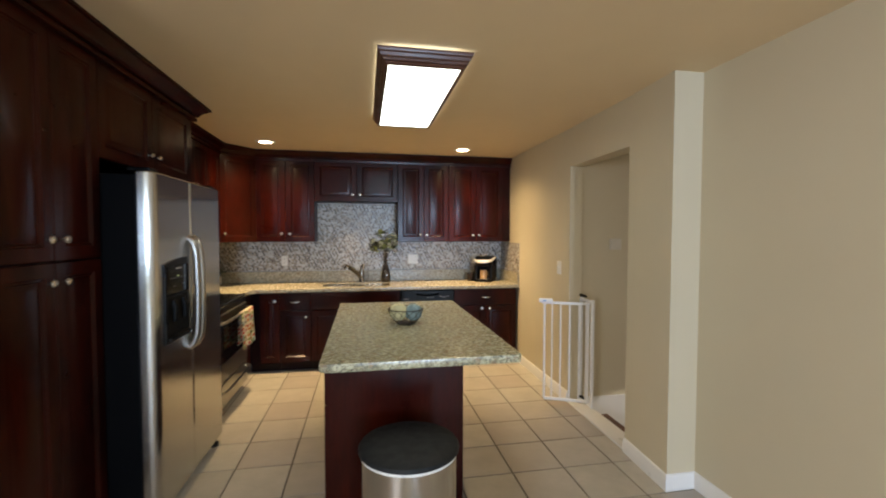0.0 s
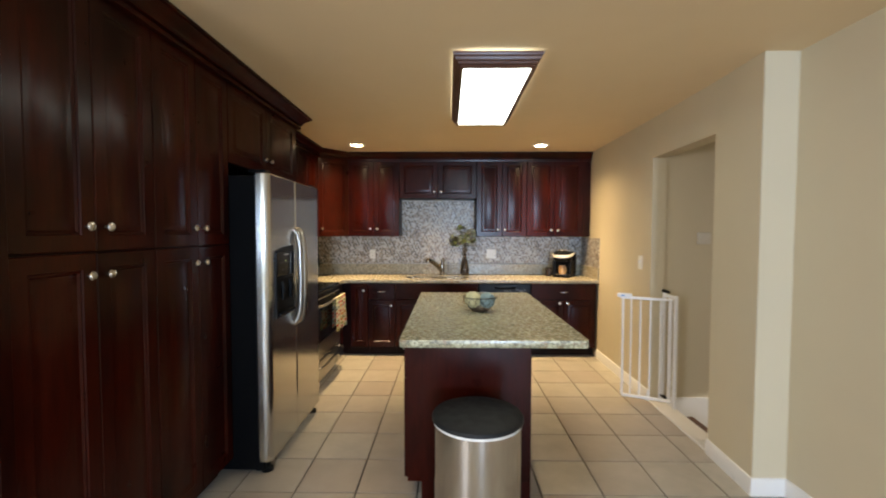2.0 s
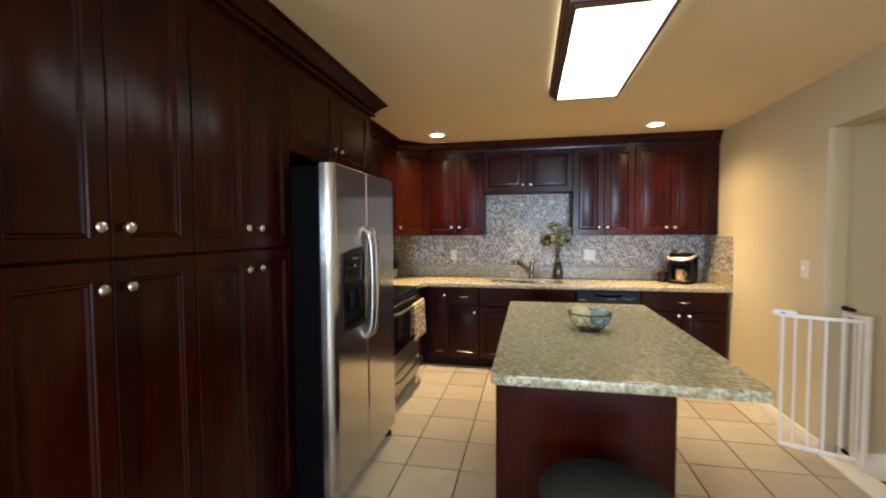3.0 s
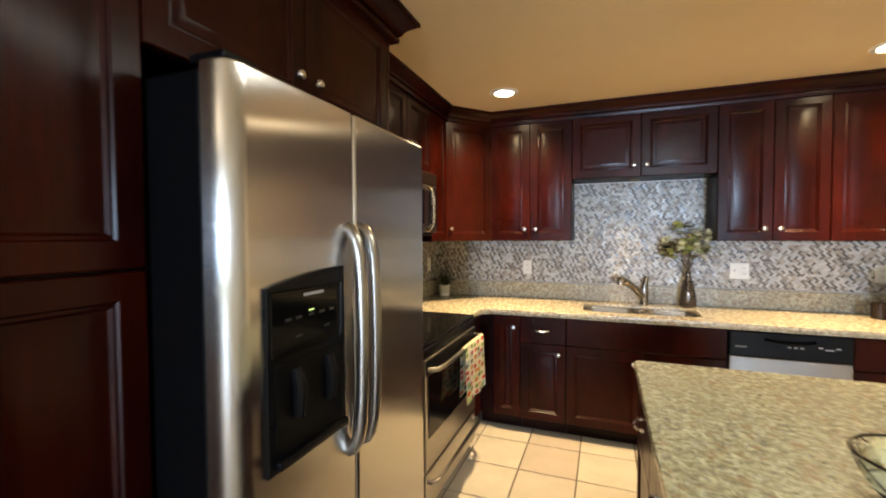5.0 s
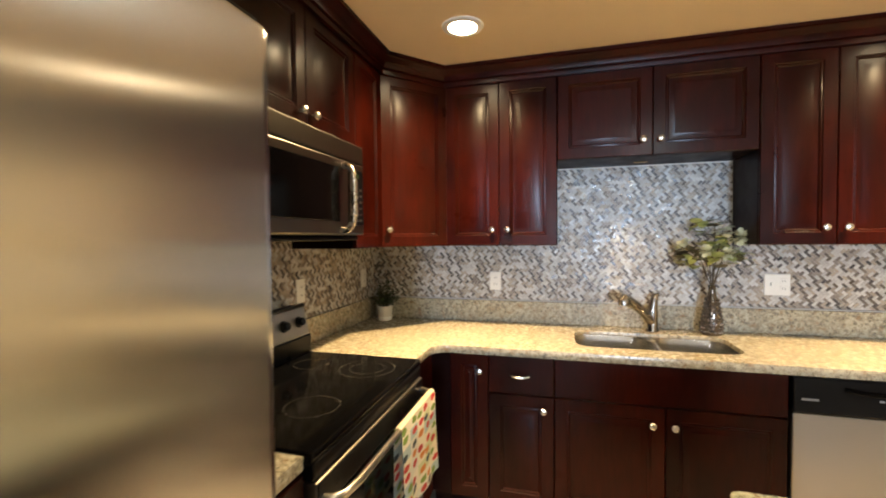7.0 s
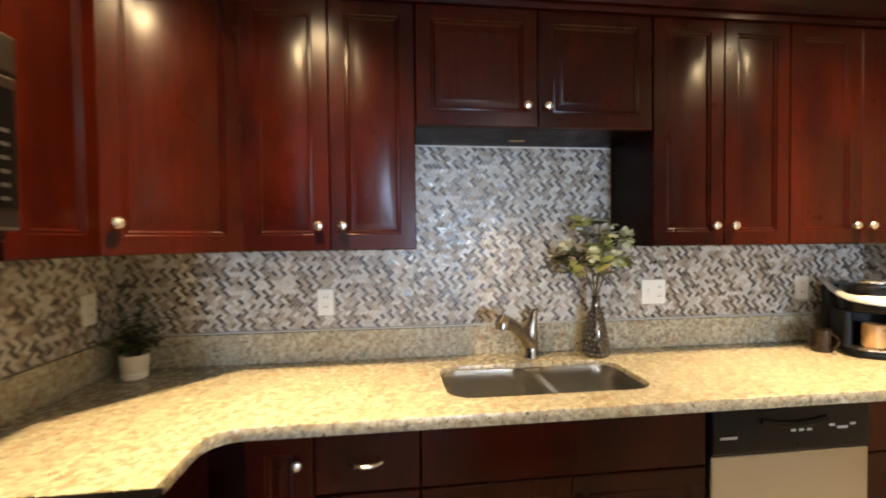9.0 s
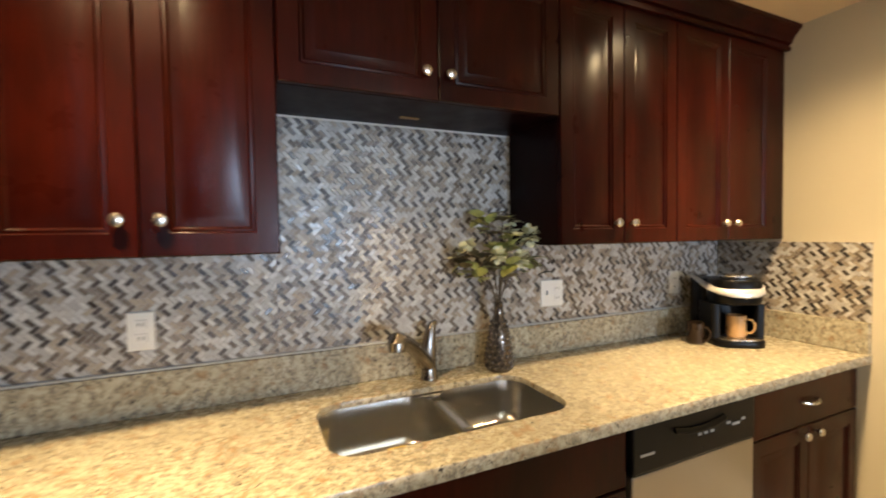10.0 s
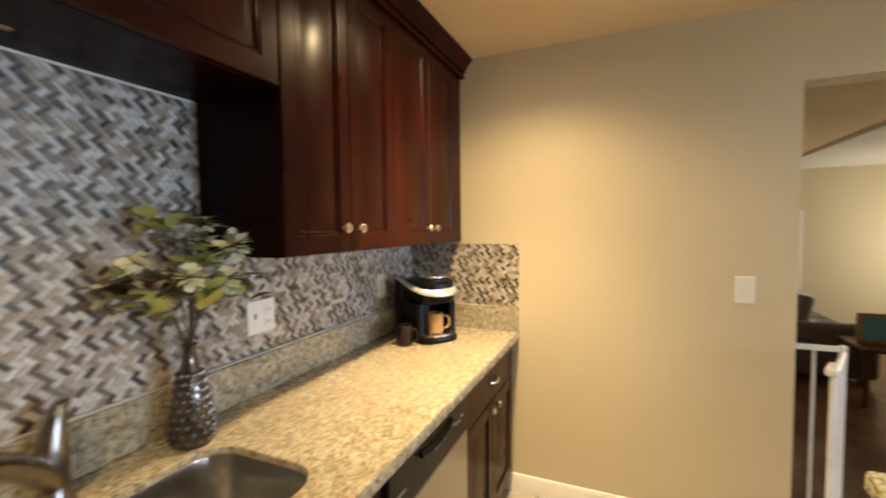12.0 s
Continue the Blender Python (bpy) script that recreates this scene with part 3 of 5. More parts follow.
CROWN = [(0.0, 2.288), (0.018, 2.288), (0.020, 2.304), (0.012, 2.307), (0.012, 2.316), (0.024, 2.320), (0.028, 2.334), (0.038, 2.352), (0.052, 2.366), (0.056, 2.374), (0.064, 2.377), (0.064, 2.393), (0.0, 2.393)]
CROWN_DEEP = [(o * 1.6, z) for o, z in CROWN]
FY = FACE_Y - 0.020
solid("crown_trim", moulding([(FACE_X + 0.020, -1.947), (FACE_X + 0.020, -0.630), (-2.942, FY), (-0.003, FY)], CROWN), CHERRY, "stepped cherry crown moulding over wall cabinets", "crown moulding", kind="structure")
solid("crown_trim_pantry", moulding([(WALL_L + 0.003, -4.313), (PX + 0.021, -4.313), (PX + 0.021, -1.947), (WALL_L + 0.34, -1.947)], CROWN_DEEP), CHERRY, "stepped cherry crown moulding over the pantry", "crown moulding", kind="structure")
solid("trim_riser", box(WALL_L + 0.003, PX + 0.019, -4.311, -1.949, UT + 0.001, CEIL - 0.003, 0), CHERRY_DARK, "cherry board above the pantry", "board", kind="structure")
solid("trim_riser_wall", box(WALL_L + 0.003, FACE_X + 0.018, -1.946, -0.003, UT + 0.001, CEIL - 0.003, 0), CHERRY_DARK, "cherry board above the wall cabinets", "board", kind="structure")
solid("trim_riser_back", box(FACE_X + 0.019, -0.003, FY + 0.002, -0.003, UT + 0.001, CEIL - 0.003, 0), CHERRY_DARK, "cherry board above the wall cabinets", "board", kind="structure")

# base cabinets
BASE = "base cabinets"
CT, CB, BY = 0.897, 0.857, -0.600
DS = 0.662


def base(x0, x1, fronts, label, body_top=None):
    return cabinet("base_cabinet", facing((x0, BY, 0), "south"), x1 - x0, -BY - 0.003, 0, CB - 0.001, fronts, label, BASE, 0.105, body_top=body_top)


base(-2.952, -2.643, [(0.112, 0.309, 0.11, 0.85, "door", (0.264, 0.766))], "narrow cherry corner base cabinet with one tall door")
base(-2.641, -2.325, [(0, 0.316, DS, 0.85, "drawer", (0.155, 0.757)), (0, 0.316, 0.11, DS - 0.003, "door", (0.268, 0.594))], "cherry base cabinet with one drawer and one door")
base(-2.323, -1.371, [(0, 0.952, DS, 0.85, "drawer_front", None), (0, 0.484, 0.11, DS - 0.003, "door", (0.428, 0.578)), (0.484, 0.952, 0.11, DS - 0.003, "door", (0.520, 0.578))], "wide cherry sink cabinet with two doors", 0.655)
base(-0.764, -0.022, [(0, 0.742, DS, 0.85, "drawer", (0.371, 0.757)), (0, 0.371, 0.11, DS - 0.003, "door", (0.325, 0.628)), (0.371, 0.742, 0.11, DS - 0.003, "door", (0.417, 0.628))], "cherry base cabinet with drawer and two doors by the wall")
cabinet("base_cabinet", facing((-2.955, -0.930, 0), "east"), 0.308, 0.590, 0, CB - 0.001, [(0, 0.308, 0.11, 0.85, "drawer_front", None)], "plain cherry filler base beside the stove", BASE, 0.105)
cabinet("base_cabinet", facing((-2.930, -1.945, 0), "east"), 0.156, 0.615, 0, CB - 0.001, [(0, 0.156, 0.11, 0.85, "door", None)], "narrow cherry base cabinet beside the refrigerator", BASE, 0.105)

# counters
EDGE = [(WALL_L + 0.002, -0.936), (-2.915, -0.936)] + arc(-2.825, -0.748, 0.09, 180, 90, 8) + [(-0.002, -0.658), (-0.002, -0.002), (WALL_L + 0.002, -0.002)]
SX0, SX1, SY0, SY1 = -2.22, -1.478, -0.527, -0.172
SINK_HOLE = rounded(SX0, SX1, SY0, SY1, 0.085)
SLAB = CT - 0.020
bm = prism(EDGE, SLAB, CT, SINK_HOLE, 0.005, CT)
merge(prism([(WALL_L + 0.002, -0.936), (-2.915, -0.936)] + arc(-2.825, -0.748, 0.09, 180, 90, 8) + [(-0.002, -0.658), (-0.002, -0.625), (-2.860, -0.625), (-2.948, -0.700), (-2.948, -0.900), (WALL_L + 0.002, -0.900)], CB, SLAB, None, 0.004, CB), bm)
solid("worktop", bm, GRANITE, "speckled tan granite worktop with sink cut-out", "worktop")
solid("worktop_strip", prism([(WALL_L + 0.002, -1.946), (-2.915, -1.946), (-2.915, -1.788), (WALL_L + 0.002, -1.788)], CB, CT), GRANITE, "narrow granite worktop beside the stove", "worktop")
SP = 1.030
solid("upstand", box(WALL_L + 0.024, -0.024, -0.022, -0.002, CT, SP, 0.003), GRANITE, "low granite upstand along the back wall", "upstand")
solid("upstand", box(WALL_L + 0.002, WALL_L + 0.022, -0.930, -0.002, CT, SP, 0.003), GRANITE, "low granite upstand along the side wall", "upstand")
solid("upstand", box(-0.022, -0.002, -0.655, -0.002, CT, SP, 0.003), GRANITE, "low granite upstand on the wall by the coffee maker", "upstand")


# ---- sink and tap ----
sink = thing("sink", (-1.85, -0.35, 0.70), "double-bowl stainless steel undermount sink", "sink")


SB = CT - 0.021


def bowl_mesh(x0, x1, y0, y1, r, deep):
    bm = bmesh.new()
    steps = [(0.0, 0.0), (0.003, -0.006), (0.006, -0.06), (0.010, -deep + 0.045), (0.022, -deep + 0.015), (0.034, -deep + 0.005), (0.050, -deep + 0.001), (0.085, -deep)]
    loops = []
    for inset, dz in steps:
        loops.append([bm.verts.new((x, y, SB + dz)) for x, y in rounded(x0 + inset, x1 - inset, y0 + inset, y1 - inset, max(0.02, r - inset * 0.6), 6)])
    n = len(loops[0])
    for a, b in zip(loops, loops[1:]):
        for k in range(n):
            bm.faces.new((a[k], a[(k + 1) % n], b[(k + 1) % n], b[k]))
    low = bm.verts.new(((x0 + x1) / 2, (y0 + y1) / 2, SB - deep - 0.002))
    for k in range(n):
        bm.faces.new((loops[-1][k], loops[-1][(k + 1) % n], low))
    bmesh.ops.solidify(bm, geom=bm.faces[:], thickness=-0.002)
    return bm


part("bowl", bowl_mesh(SX0 - 0.01, -1.842, SY0 - 0.01, SY1 + 0.01, 0.085, 0.165), SINK_STEEL, sink)
part("bowl", bowl_mesh(-1.812, SX1 + 0.01, SY0 - 0.01, SY1 + 0.01, 0.085, 0.155), SINK_STEEL, sink)
part("divider", box(-1.848, -1.806, SY0 + 0.06, SY1 - 0.06, SB - 0.03, SB - 0.004, 0.008, 2), SINK_STEEL, sink)
for yy, d in ((SY0, 1), (SY1, -1)):
    pts = [(-1.889, yy - d * 0.012), (-1.765, yy - d * 0.012), (-1.778, yy + d * 0.010), (-1.812, yy + d * 0.038), (-1.842, yy + d * 0.038), (-1.876, yy + d * 0.010)]
    part("flange", prism(pts if d > 0 else pts[::-1], SB - 0.006, SB - 0.003), SINK_STEEL, sink)
for dx, dy in ((-2.03, -0.35), (-1.645, -0.35)):
    part("drain", lathe([(0, 0.001), (0.026, 0.001), (0.030, 0.003), (0.040, 0.006), (0.046, 0.003)], pose(dx, dy, SB - (0.159 if dx < -1.9 else 0.149)), 20), SINK_STEEL, sink, "round drain")

solid("sponge", box(-2.00, -1.93, -0.30, -0.22, SB - 0.1625, SB - 0.138, 0.006, 2), plain("yellow_sponge", (0.72, 0.52, 0.05), 0.9, 0, 0.3, 90, 0.5), "yellow sponge lying in the sink", "sponge")

tap = thing("tap", (-1.793, -0.095, CT), "brushed nickel single-lever tap behind the sink", "tap")
part("body", lathe([(0.0, 0), (0.034, 0), (0.033, 0.008), (0.029, 0.014), (0.028, 0.07), (0.029, 0.11), (0.026, 0.128), (0, 0.130)], pose(-1.793, -0.088, CT), 20), TAP_NICKEL, tap)
part("spout", tube([(-1.793, -0.090, CT + 0.040), (-1.815, -0.108, CT + 0.075), (-1.850, -0.138, CT + 0.115), (-1.890, -0.174, CT + 0.152), (-1.925, -0.205, CT + 0.178), (-1.948, -0.226, CT + 0.190)], [0.022, 0.025, 0.025, 0.0245, 0.025, 0.027], 16), TAP_NICKEL, tap)
part("spray_head", tube([(-1.944, -0.222, CT + 0.196), (-1.957, -0.234, CT + 0.196), (-1.965, -0.243, CT + 0.182), (-1.967, -0.246, CT + 0.160)], [0.022, 0.030, 0.031, 0.026], 16), TAP_NICKEL, tap)
part("lever", tube([(-1.793, -0.088, CT + 0.122), (-1.789, -0.087, CT + 0.150), (-1.783, -0.086, CT + 0.180), (-1.774, -0.085, CT + 0.203), (-1.760, -0.084, CT + 0.209)], [0.027, 0.024, 0.020, 0.015, 0.008], 14), TAP_NICKEL, tap)

# ---- dishwasher ----
dw = thing("dishwasher", (-1.067, -0.3, 0), "stainless dishwasher with a black control panel", "dishwasher")
part("body", box(-1.366, -0.768, -0.585, -0.02, 0.0, 0.85, 0.002), BLACK_SIDE, dw)
part("door", box(-1.364, -0.770, -0.632, -0.586, 0.115, 0.694, 0.006, 2), STEEL_H, dw, "brushed steel door")
cp = part("control_panel", box(-1.364, -0.770, -0.636, -0.586, 0.697, 0.848, 0.007, 2), BLACK, dw, "black control panel")
part("grip", tube([(-1.19, -0.640, 0.808), (-1.13, -0.643, 0.798), (-1.067, -0.644, 0.794), (-1.00, -0.643, 0.798), (-0.945, -0.640, 0.808)], 0.012, 10, None, 0.5), BLACK_GLASS, cp)
for bx0, bx1, bz in ((-1.335, -1.275, 0.752), (-1.075, -1.058, 0.765), (-1.045, -1.028, 0.765), (-1.015, -0.998, 0.765), (-0.93, -0.91, 0.775), (-0.90, -0.86, 0.765), (-0.85, -0.83, 0.775)):
    part("marking", box(bx0, bx1, -0.6378, -0.6362, bz, bz + 0.008, 0), GREY_PRINT, cp, "small grey marking")
part("toe_plate", box(-1.364, -0.770, -0.55, -0.54, 0.0, 0.11, 0.001), BLACK, dw)

# ---- stove ----
sy0, sy1 = -1.785, -0.938
st = thing("stove", (-3.2, -1.325, 0), "black and stainless electric stove with glass cooktop", "stove")
part("body", box(WALL_L + 0.03, -2.935, sy0, sy1, 0.02, 0.875, 0.003), BLACK_SIDE, st)
ctp = part("cooktop", box(WALL_L + 0.03, -2.890, sy0, sy1, 0.876, 0.902, 0.008, 2), BLACK_GLASS, st, "black glass cooktop")


def ring(cx, cy, r0, r1, z):
    return lathe([(r0, 0), (r0, 0.0006), (r1, 0.0006), (r1, 0)], pose(cx, cy, z), 40)


for cx, cy, r in ((-3.06, -1.12, 0.115), (-3.06, -1.12, 0.075), (-3.32, -1.12, 0.075), (-3.06, -1.52, 0.09), (-3.32, -1.52, 0.09)):
    part("burner_ring", ring(cx, cy, r - 0.005, r, 0.9022), RING_GREY, ctp, "thin grey burner ring")
part("backguard", prism([(WALL_L + 0.028, sy0), (WALL_L + 0.110, sy0), (WALL_L + 0.110, sy1), (WALL_L + 0.028, sy1)], 0.903, 0.985, None, 0.004), BLACK, st, "black backguard")
pm = Matrix.Translation((WALL_L + 0.105, 0, 0.985)) @ Matrix.Rotation(radians(-12), 4, "Y")
bp = part("control_panel", box(-0.075, 0.0, sy0, sy1, 0.0, 0.135, 0.006, 2, m=pm), STEEL_H, st, "brushed steel control panel")
part("panel_top", box(-0.078, 0.003, sy0, sy1, 0.135, 0.150, 0.005, 2, m=pm), BLACK, st)
part("display", box(0.0005, 0.003, -1.43, -1.22, 0.035, 0.105, 0.001, m=pm), BLACK_GLASS, bp, "dark clock display")
for ky in (-1.64, -1.53, -1.115, -1.005):
    part("knob", lathe([(0, 0), (0.026, 0), (0.025, 0.006), (0.020, 0.008), (0.018, 0.026), (0.015, 0.029), (0, 0.029)], pm @ pose(0, ky, 0.068, 0, 90, 0), 18), BLACK, bp, "black control knob")
part("front_trim", box(-2.934, -2.888, sy0, sy1, 0.828, 0.875, 0.008, 2), BLACK, st)
od = part("oven_door", box(-2.934, -2.882, sy0 + 0.004, sy1 - 0.004, 0.270, 0.824, 0.008, 2), STEEL_H, st, "brushed steel oven door")
part("oven_window", box(-2.884, -2.879, sy0 + 0.035, sy1 - 0.035, 0.425, 0.742, 0.003), BLACK_GLASS, od, "dark glass window")
part("door_band", box(-2.884, -2.878, sy0 + 0.006, sy1 - 0.006, 0.745, 0.822, 0.003), BLACK, od)


def bar_handle(y0, y1, x, z, r, reach):
    ys = [y0, y0 + 0.004, y0 + 0.03, y0 + 0.09, (y0 + y1) / 2, y1 - 0.09, y1 - 0.03, y1 - 0.004, y1]
    xs = [0, 0.45, 0.82, 0.97, 1, 0.97, 0.82, 0.45, 0]
    return tube([(x + reach * k, y, z) for y, k in zip(ys, xs)], r, 12)


part("handle", bar_handle(sy0 + 0.03, sy1 - 0.03, -2.884, 0.775, 0.012, 0.058), STEEL_H, od, "curved steel handle")
wd = part("drawer", box(-2.934, -2.884, sy0 + 0.004, sy1 - 0.004, 0.065, 0.262, 0.007, 2), STEEL_H, st, "brushed steel warming drawer")
part("handle", bar_handle(sy0 + 0.03, sy1 - 0.03, -2.886, 0.215, 0.012, 0.05), STEEL_H, wd, "curved steel handle")

# towel over the oven handle
bm = bmesh.new()
ty0, ty1, n = -1.375, -0.990, 24
drop = [(-2.846, 0.50), (-2.843, 0.60), (-2.842, 0.70), (-2.8415, 0.775), (-2.837, 0.789), (-2.826, 0.793), (-2.815, 0.788), (-2.811, 0.775), (-2.809, 0.68), (-2.806, 0.58), (-2.803, 0.52), (-2.800, 0.462)]
grid = []
for i, (x, z) in enumerate(drop):
    row = []
    for k in range(n + 1):
        f = k / n
        hang = max(0, i - 7) / 4
        row.append(bm.verts.new((x + 0.006 * hang * math.sin(f * 13), ty0 + (ty1 - ty0) * f + 0.004 * hang * math.sin(f * 9), z + 0.006 * hang * math.sin(f * 5))))
    grid.append(row)
for a, b in zip(grid, grid[1:]):
    for k in range(n):
        bm.faces.new((a[k], a[k + 1], b[k + 1], b[k]))
bmesh.ops.solidify(bm, geom=bm.faces[:], thickness=0.003)
solid("kitchen_towel", bm, TOWEL, "printed fruit-pattern towel hanging on the oven handle", "towel")

# ---- microwave ----
my0, my1, mx = -1.690, -0.926, -3.165
mw = thing("microwave", (-3.35, -1.308, 1.44), "stainless over-the-range microwave with black window", "microwave")
part("body", box(WALL_L + 0.004, mx - 0.03, my0, my1, 1.440, 1.848, 0.003), BLACK_SIDE, mw)
part("top_grille", box(mx - 0.03, mx + 0.004, my0, my1, 1.765, 1.846, 0.006, 2), MICROWAVE_STEEL, mw, "brushed steel top strip")
md = part("door", box(mx - 0.03, mx + 0.006, my0, my1 - 0.002, 1.450, 1.762, 0.008, 2), MICROWAVE_STEEL, mw, "brushed steel door")
part("window", box(mx + 0.005, mx + 0.009, my0 + 0.05, my1 - 0.225, 1.505, 1.725, 0.003), BLACK_GLASS, md, "dark glass window")
kp = part("keypad", box(mx + 0.005, mx + 0.009, my1 - 0.150, my1 - 0.012, 1.492, 1.735, 0.002), BLACK_GLASS, md, "black keypad")
for r in range(6):
    for c in range(3):
        yk = my1 - 0.125 + c * 0.036
        part("key", box(mx + 0.0088, mx + 0.0098, yk, yk + 0.022, 1.510 + r * 0.027, 1.518 + r * 0.027, 0), plain("key_grey", (0.022, 0.022, 0.022), 0.4) if r + c == 0 else bpy.data.materials["key_grey"], kp)
part("clock_display", box(mx + 0.0088, mx + 0.0098, my1 - 0.115, my1 - 0.055, 1.700, 1.716, 0), plain("dim_green", (0.008, 0.03, 0.010), 0.3), kp, "dim green clock display")
hz = [1.470, 1.472, 1.484, 1.502, 1.530, 1.600, 1.670, 1.706, 1.724, 1.736, 1.738]
hx = [0.0, 0.016, 0.032, 0.041, 0.046, 0.048, 0.046, 0.041, 0.032, 0.016, 0.0]
part("handle", tube([(mx + 0.006 + a, my1 - 0.186, z) for a, z in zip(hx, hz)], 0.0145, 14), NICKEL, md, "thick steel handle bent back at both ends")
part("seam", box(mx - 0.02, mx + 0.0045, my0 + 0.002, my1 - 0.002, 1.7622, 1.7648, 0), BLACK, mw, "dark seam above the door")
part("underside", box(WALL_L + 0.01, mx - 0.02, my0 + 0.01, my1 - 0.01, 1.428, 1.440, 0.003), BLACK, mw)

# ---- refrigerator ----
fy0, fy1, fs, fx = -3.026, -2.082, -2.592, -2.752
fr = thing("refrigerator", (-3.1, -2.55, 0), "side-by-side stainless refrigerator with black sides", "refrigerator")
part("cabinet", box(-3.50, fx - 0.075, fy0 + 0.004, fy1 - 0.004, 0.03, 1.765, 0.006, 2), BLACK_SIDE, fr, "black enamel body")


def fridge_door(y0, y1, soft0, soft1):
    """A door slab, its front edges rounded."""
    back, front = fx - 0.070, fx
    outline = [(back, y0)] + arc(front - soft0, y0 + soft0, soft0, -90, 0, 8) + arc(front - soft1, y1 - soft1, soft1, 0, 90, 8) + [(back, y1)]
    return prism(outline, 0.075, 1.780, None, 0.006)


dl = part("door", fridge_door(fy0, fs - 0.003, 0.046, 0.012), STEEL, fr, "brushed steel freezer door")
dr = part("door", fridge_door(fs + 0.003, fy1, 0.012, 0.032), STEEL, fr, "brushed steel door")
part("gasket", box(fx - 0.076, fx - 0.069, fy0 + 0.01, fy1 - 0.01, 0.08, 1.775, 0.001), BLACK, fr)
part("toe_grille", box(fx - 0.10, fx - 0.045, fy0 + 0.01, fy1 - 0.01, 0.02, 0.070, 0.004), BLACK, fr, "black toe grille")
for yy in (fy0 + 0.06, fy1 - 0.06):
    part("foot", lathe([(0, 0), (0.035, 0), (0.035, 0.02), (0.02, 0.03), (0.02, 0.05), (0, 0.05)], pose(fx - 0.05, yy, 0), 16), BLACK, fr)
    part("hinge_cap", box(fx - 0.12, fx - 0.02, yy - 0.045, yy + 0.045, 1.781, 1.800, 0.006, 2), BLACK, fr)
dz = [1.452, 1.446, 1.420, 1.375, 1.30, 1.14, 0.98, 0.905, 0.86, 0.834, 0.828]
dx = [0.0, 0.014, 0.030, 0.040, 0.045, 0.048, 0.045, 0.040, 0.030, 0.014, 0.0]
for yy, d in ((fs - 0.036, dl), (fs + 0.036, dr)):
    part("handle", tube([(fx - 0.002 + a, yy, z) for a, z in zip(dx, dz)], [0.021, 0.020, 0.019, 0.0185, 0.018, 0.0175, 0.018, 0.0185, 0.019, 0.020, 0.021], 16), STEEL_H, d, "curved steel handle")
arch = [(-2.945, 0.912), (-2.660, 0.912), (-2.660, 1.352)] + [(-2.660 - 0.285 * k / 10, 1.352 - 0.030 * (k / 10) ** 2) for k in range(1, 11)]
bm = prism(arch, fx - 0.004, fx + 0.010, None, 0.003)
bm.transform(Matrix(((0, 0, 1, 0), (1, 0, 0, 0), (0, 1, 0, 0), (0, 0, 0, 1))))
dp = part("dispenser", bm, BLACK, dl, "black water and ice dispenser with arched top")
part("control_face", box(fx + 0.009, fx + 0.014, -2.938, -2.667, 1.165, 1.312, 0.003), BLACK_GLASS, dp, "glossy black control face")
bm = box(fx + 0.0095, fx + 0.0115, -2.925, -2.680, 0.950, 1.150, 0.002)
part("cavity", bm, plain("cavity_black", (0.003, 0.003, 0.003), 0.5, 0, 0.1, 30, 0.0, 0.1), dp)
for yy in (-2.86, -2.74):
    part("paddle", tube([(fx + 0.012, yy, 1.13), (fx + 0.022, yy, 1.09), (fx + 0.018, yy, 1.02)], [0.014, 0.017, 0.013], 10), BLACK, dp)
part("drip_tray", box(fx + 0.009, fx + 0.030, -2.93, -2.675, 0.925, 0.945, 0.004, 2), BLACK, dp)
part("name_bar", box(fx + 0.0138, fx + 0.0148, -2.832, -2.758, 1.292, 1.299, 0), GREY_PRINT, dp, "pale lettering bar")
for yy, zz, w in ((-2.885, 1.243, 0.020), (-2.85, 1.243, 0.020), (-2.805, 1.243, 0.018), (-2.765, 1.243, 0.020), (-2.725, 1.243, 0.018), (-2.85, 1.200, 0.022), (-2.745, 1.205, 0.020)):
    part("button_print", box(fx + 0.0138, fx + 0.0148, yy - w / 2, yy + w / 2, zz, zz + 0.006, 0), bpy.data.materials["key_grey"], dp)
part("indicator", box(fx + 0.0138, fx + 0.0150, -2.814, -2.797, 1.255, 1.258, 0), GREEN_LED, dp, "lit green indicator")

# ---- island ----
isl = thing("kitchen_island", (-1.6, -2.45, 0), "dark cherry kitchen island base", "island")
ix0, ix1, iy0, iy1, IT = -1.928, -1.27, -3.235, -1.76, 0.900
body = box(ix0, ix1, iy0 + 0.02, iy1, 0.10, IT - 0.041, 0.002)
box(ix0 + 0.075, ix1, iy0 + 0.02, iy1, 0.0, 0.10, 0, bm=body)
part("body", body, CHERRY, isl)
part("end_panel", prism([(ix0, iy0), (ix1, iy0), (ix1, iy0 + 0.019), (ix0, iy0 + 0.019)], 0.10, IT - 0.041, None, 0.002), CHERRY, isl)
part("end_foot", box(ix0 + 0.075, ix1, iy0, iy0 + 0.019, 0.0, 0.0995, 0.001), CHERRY, isl)
im = facing((ix0, iy1, 0), "west")
for k in range(3):
    w = (iy1 - iy0 - 0.02) / 3
    d = part("door", rings_panel(im @ Matrix.Translation((k * w + 0.002, 0.112, 0.001)), w - 0.004, 0.54, DOOR_RINGS), CHERRY, isl)
    d = part("drawer", rings_panel(im @ Matrix.Translation((k * w + 0.002, 0.658, 0.001)), w - 0.004, 0.19, SLAB_RINGS), CHERRY, isl)
    pull(im, (k + 0.5) * w, 0.755, d)
# same stone as the worktop; its green tint is ceiling light in the colour
solid("island_worktop", prism(rounded(-1.958, -1.006, -3.365, -1.685, 0.025, 4), IT - 0.04, IT), TUBE_LIT_GRANITE, "speckled granite island top, fluorescent green-grey cast put into its colour", "worktop")

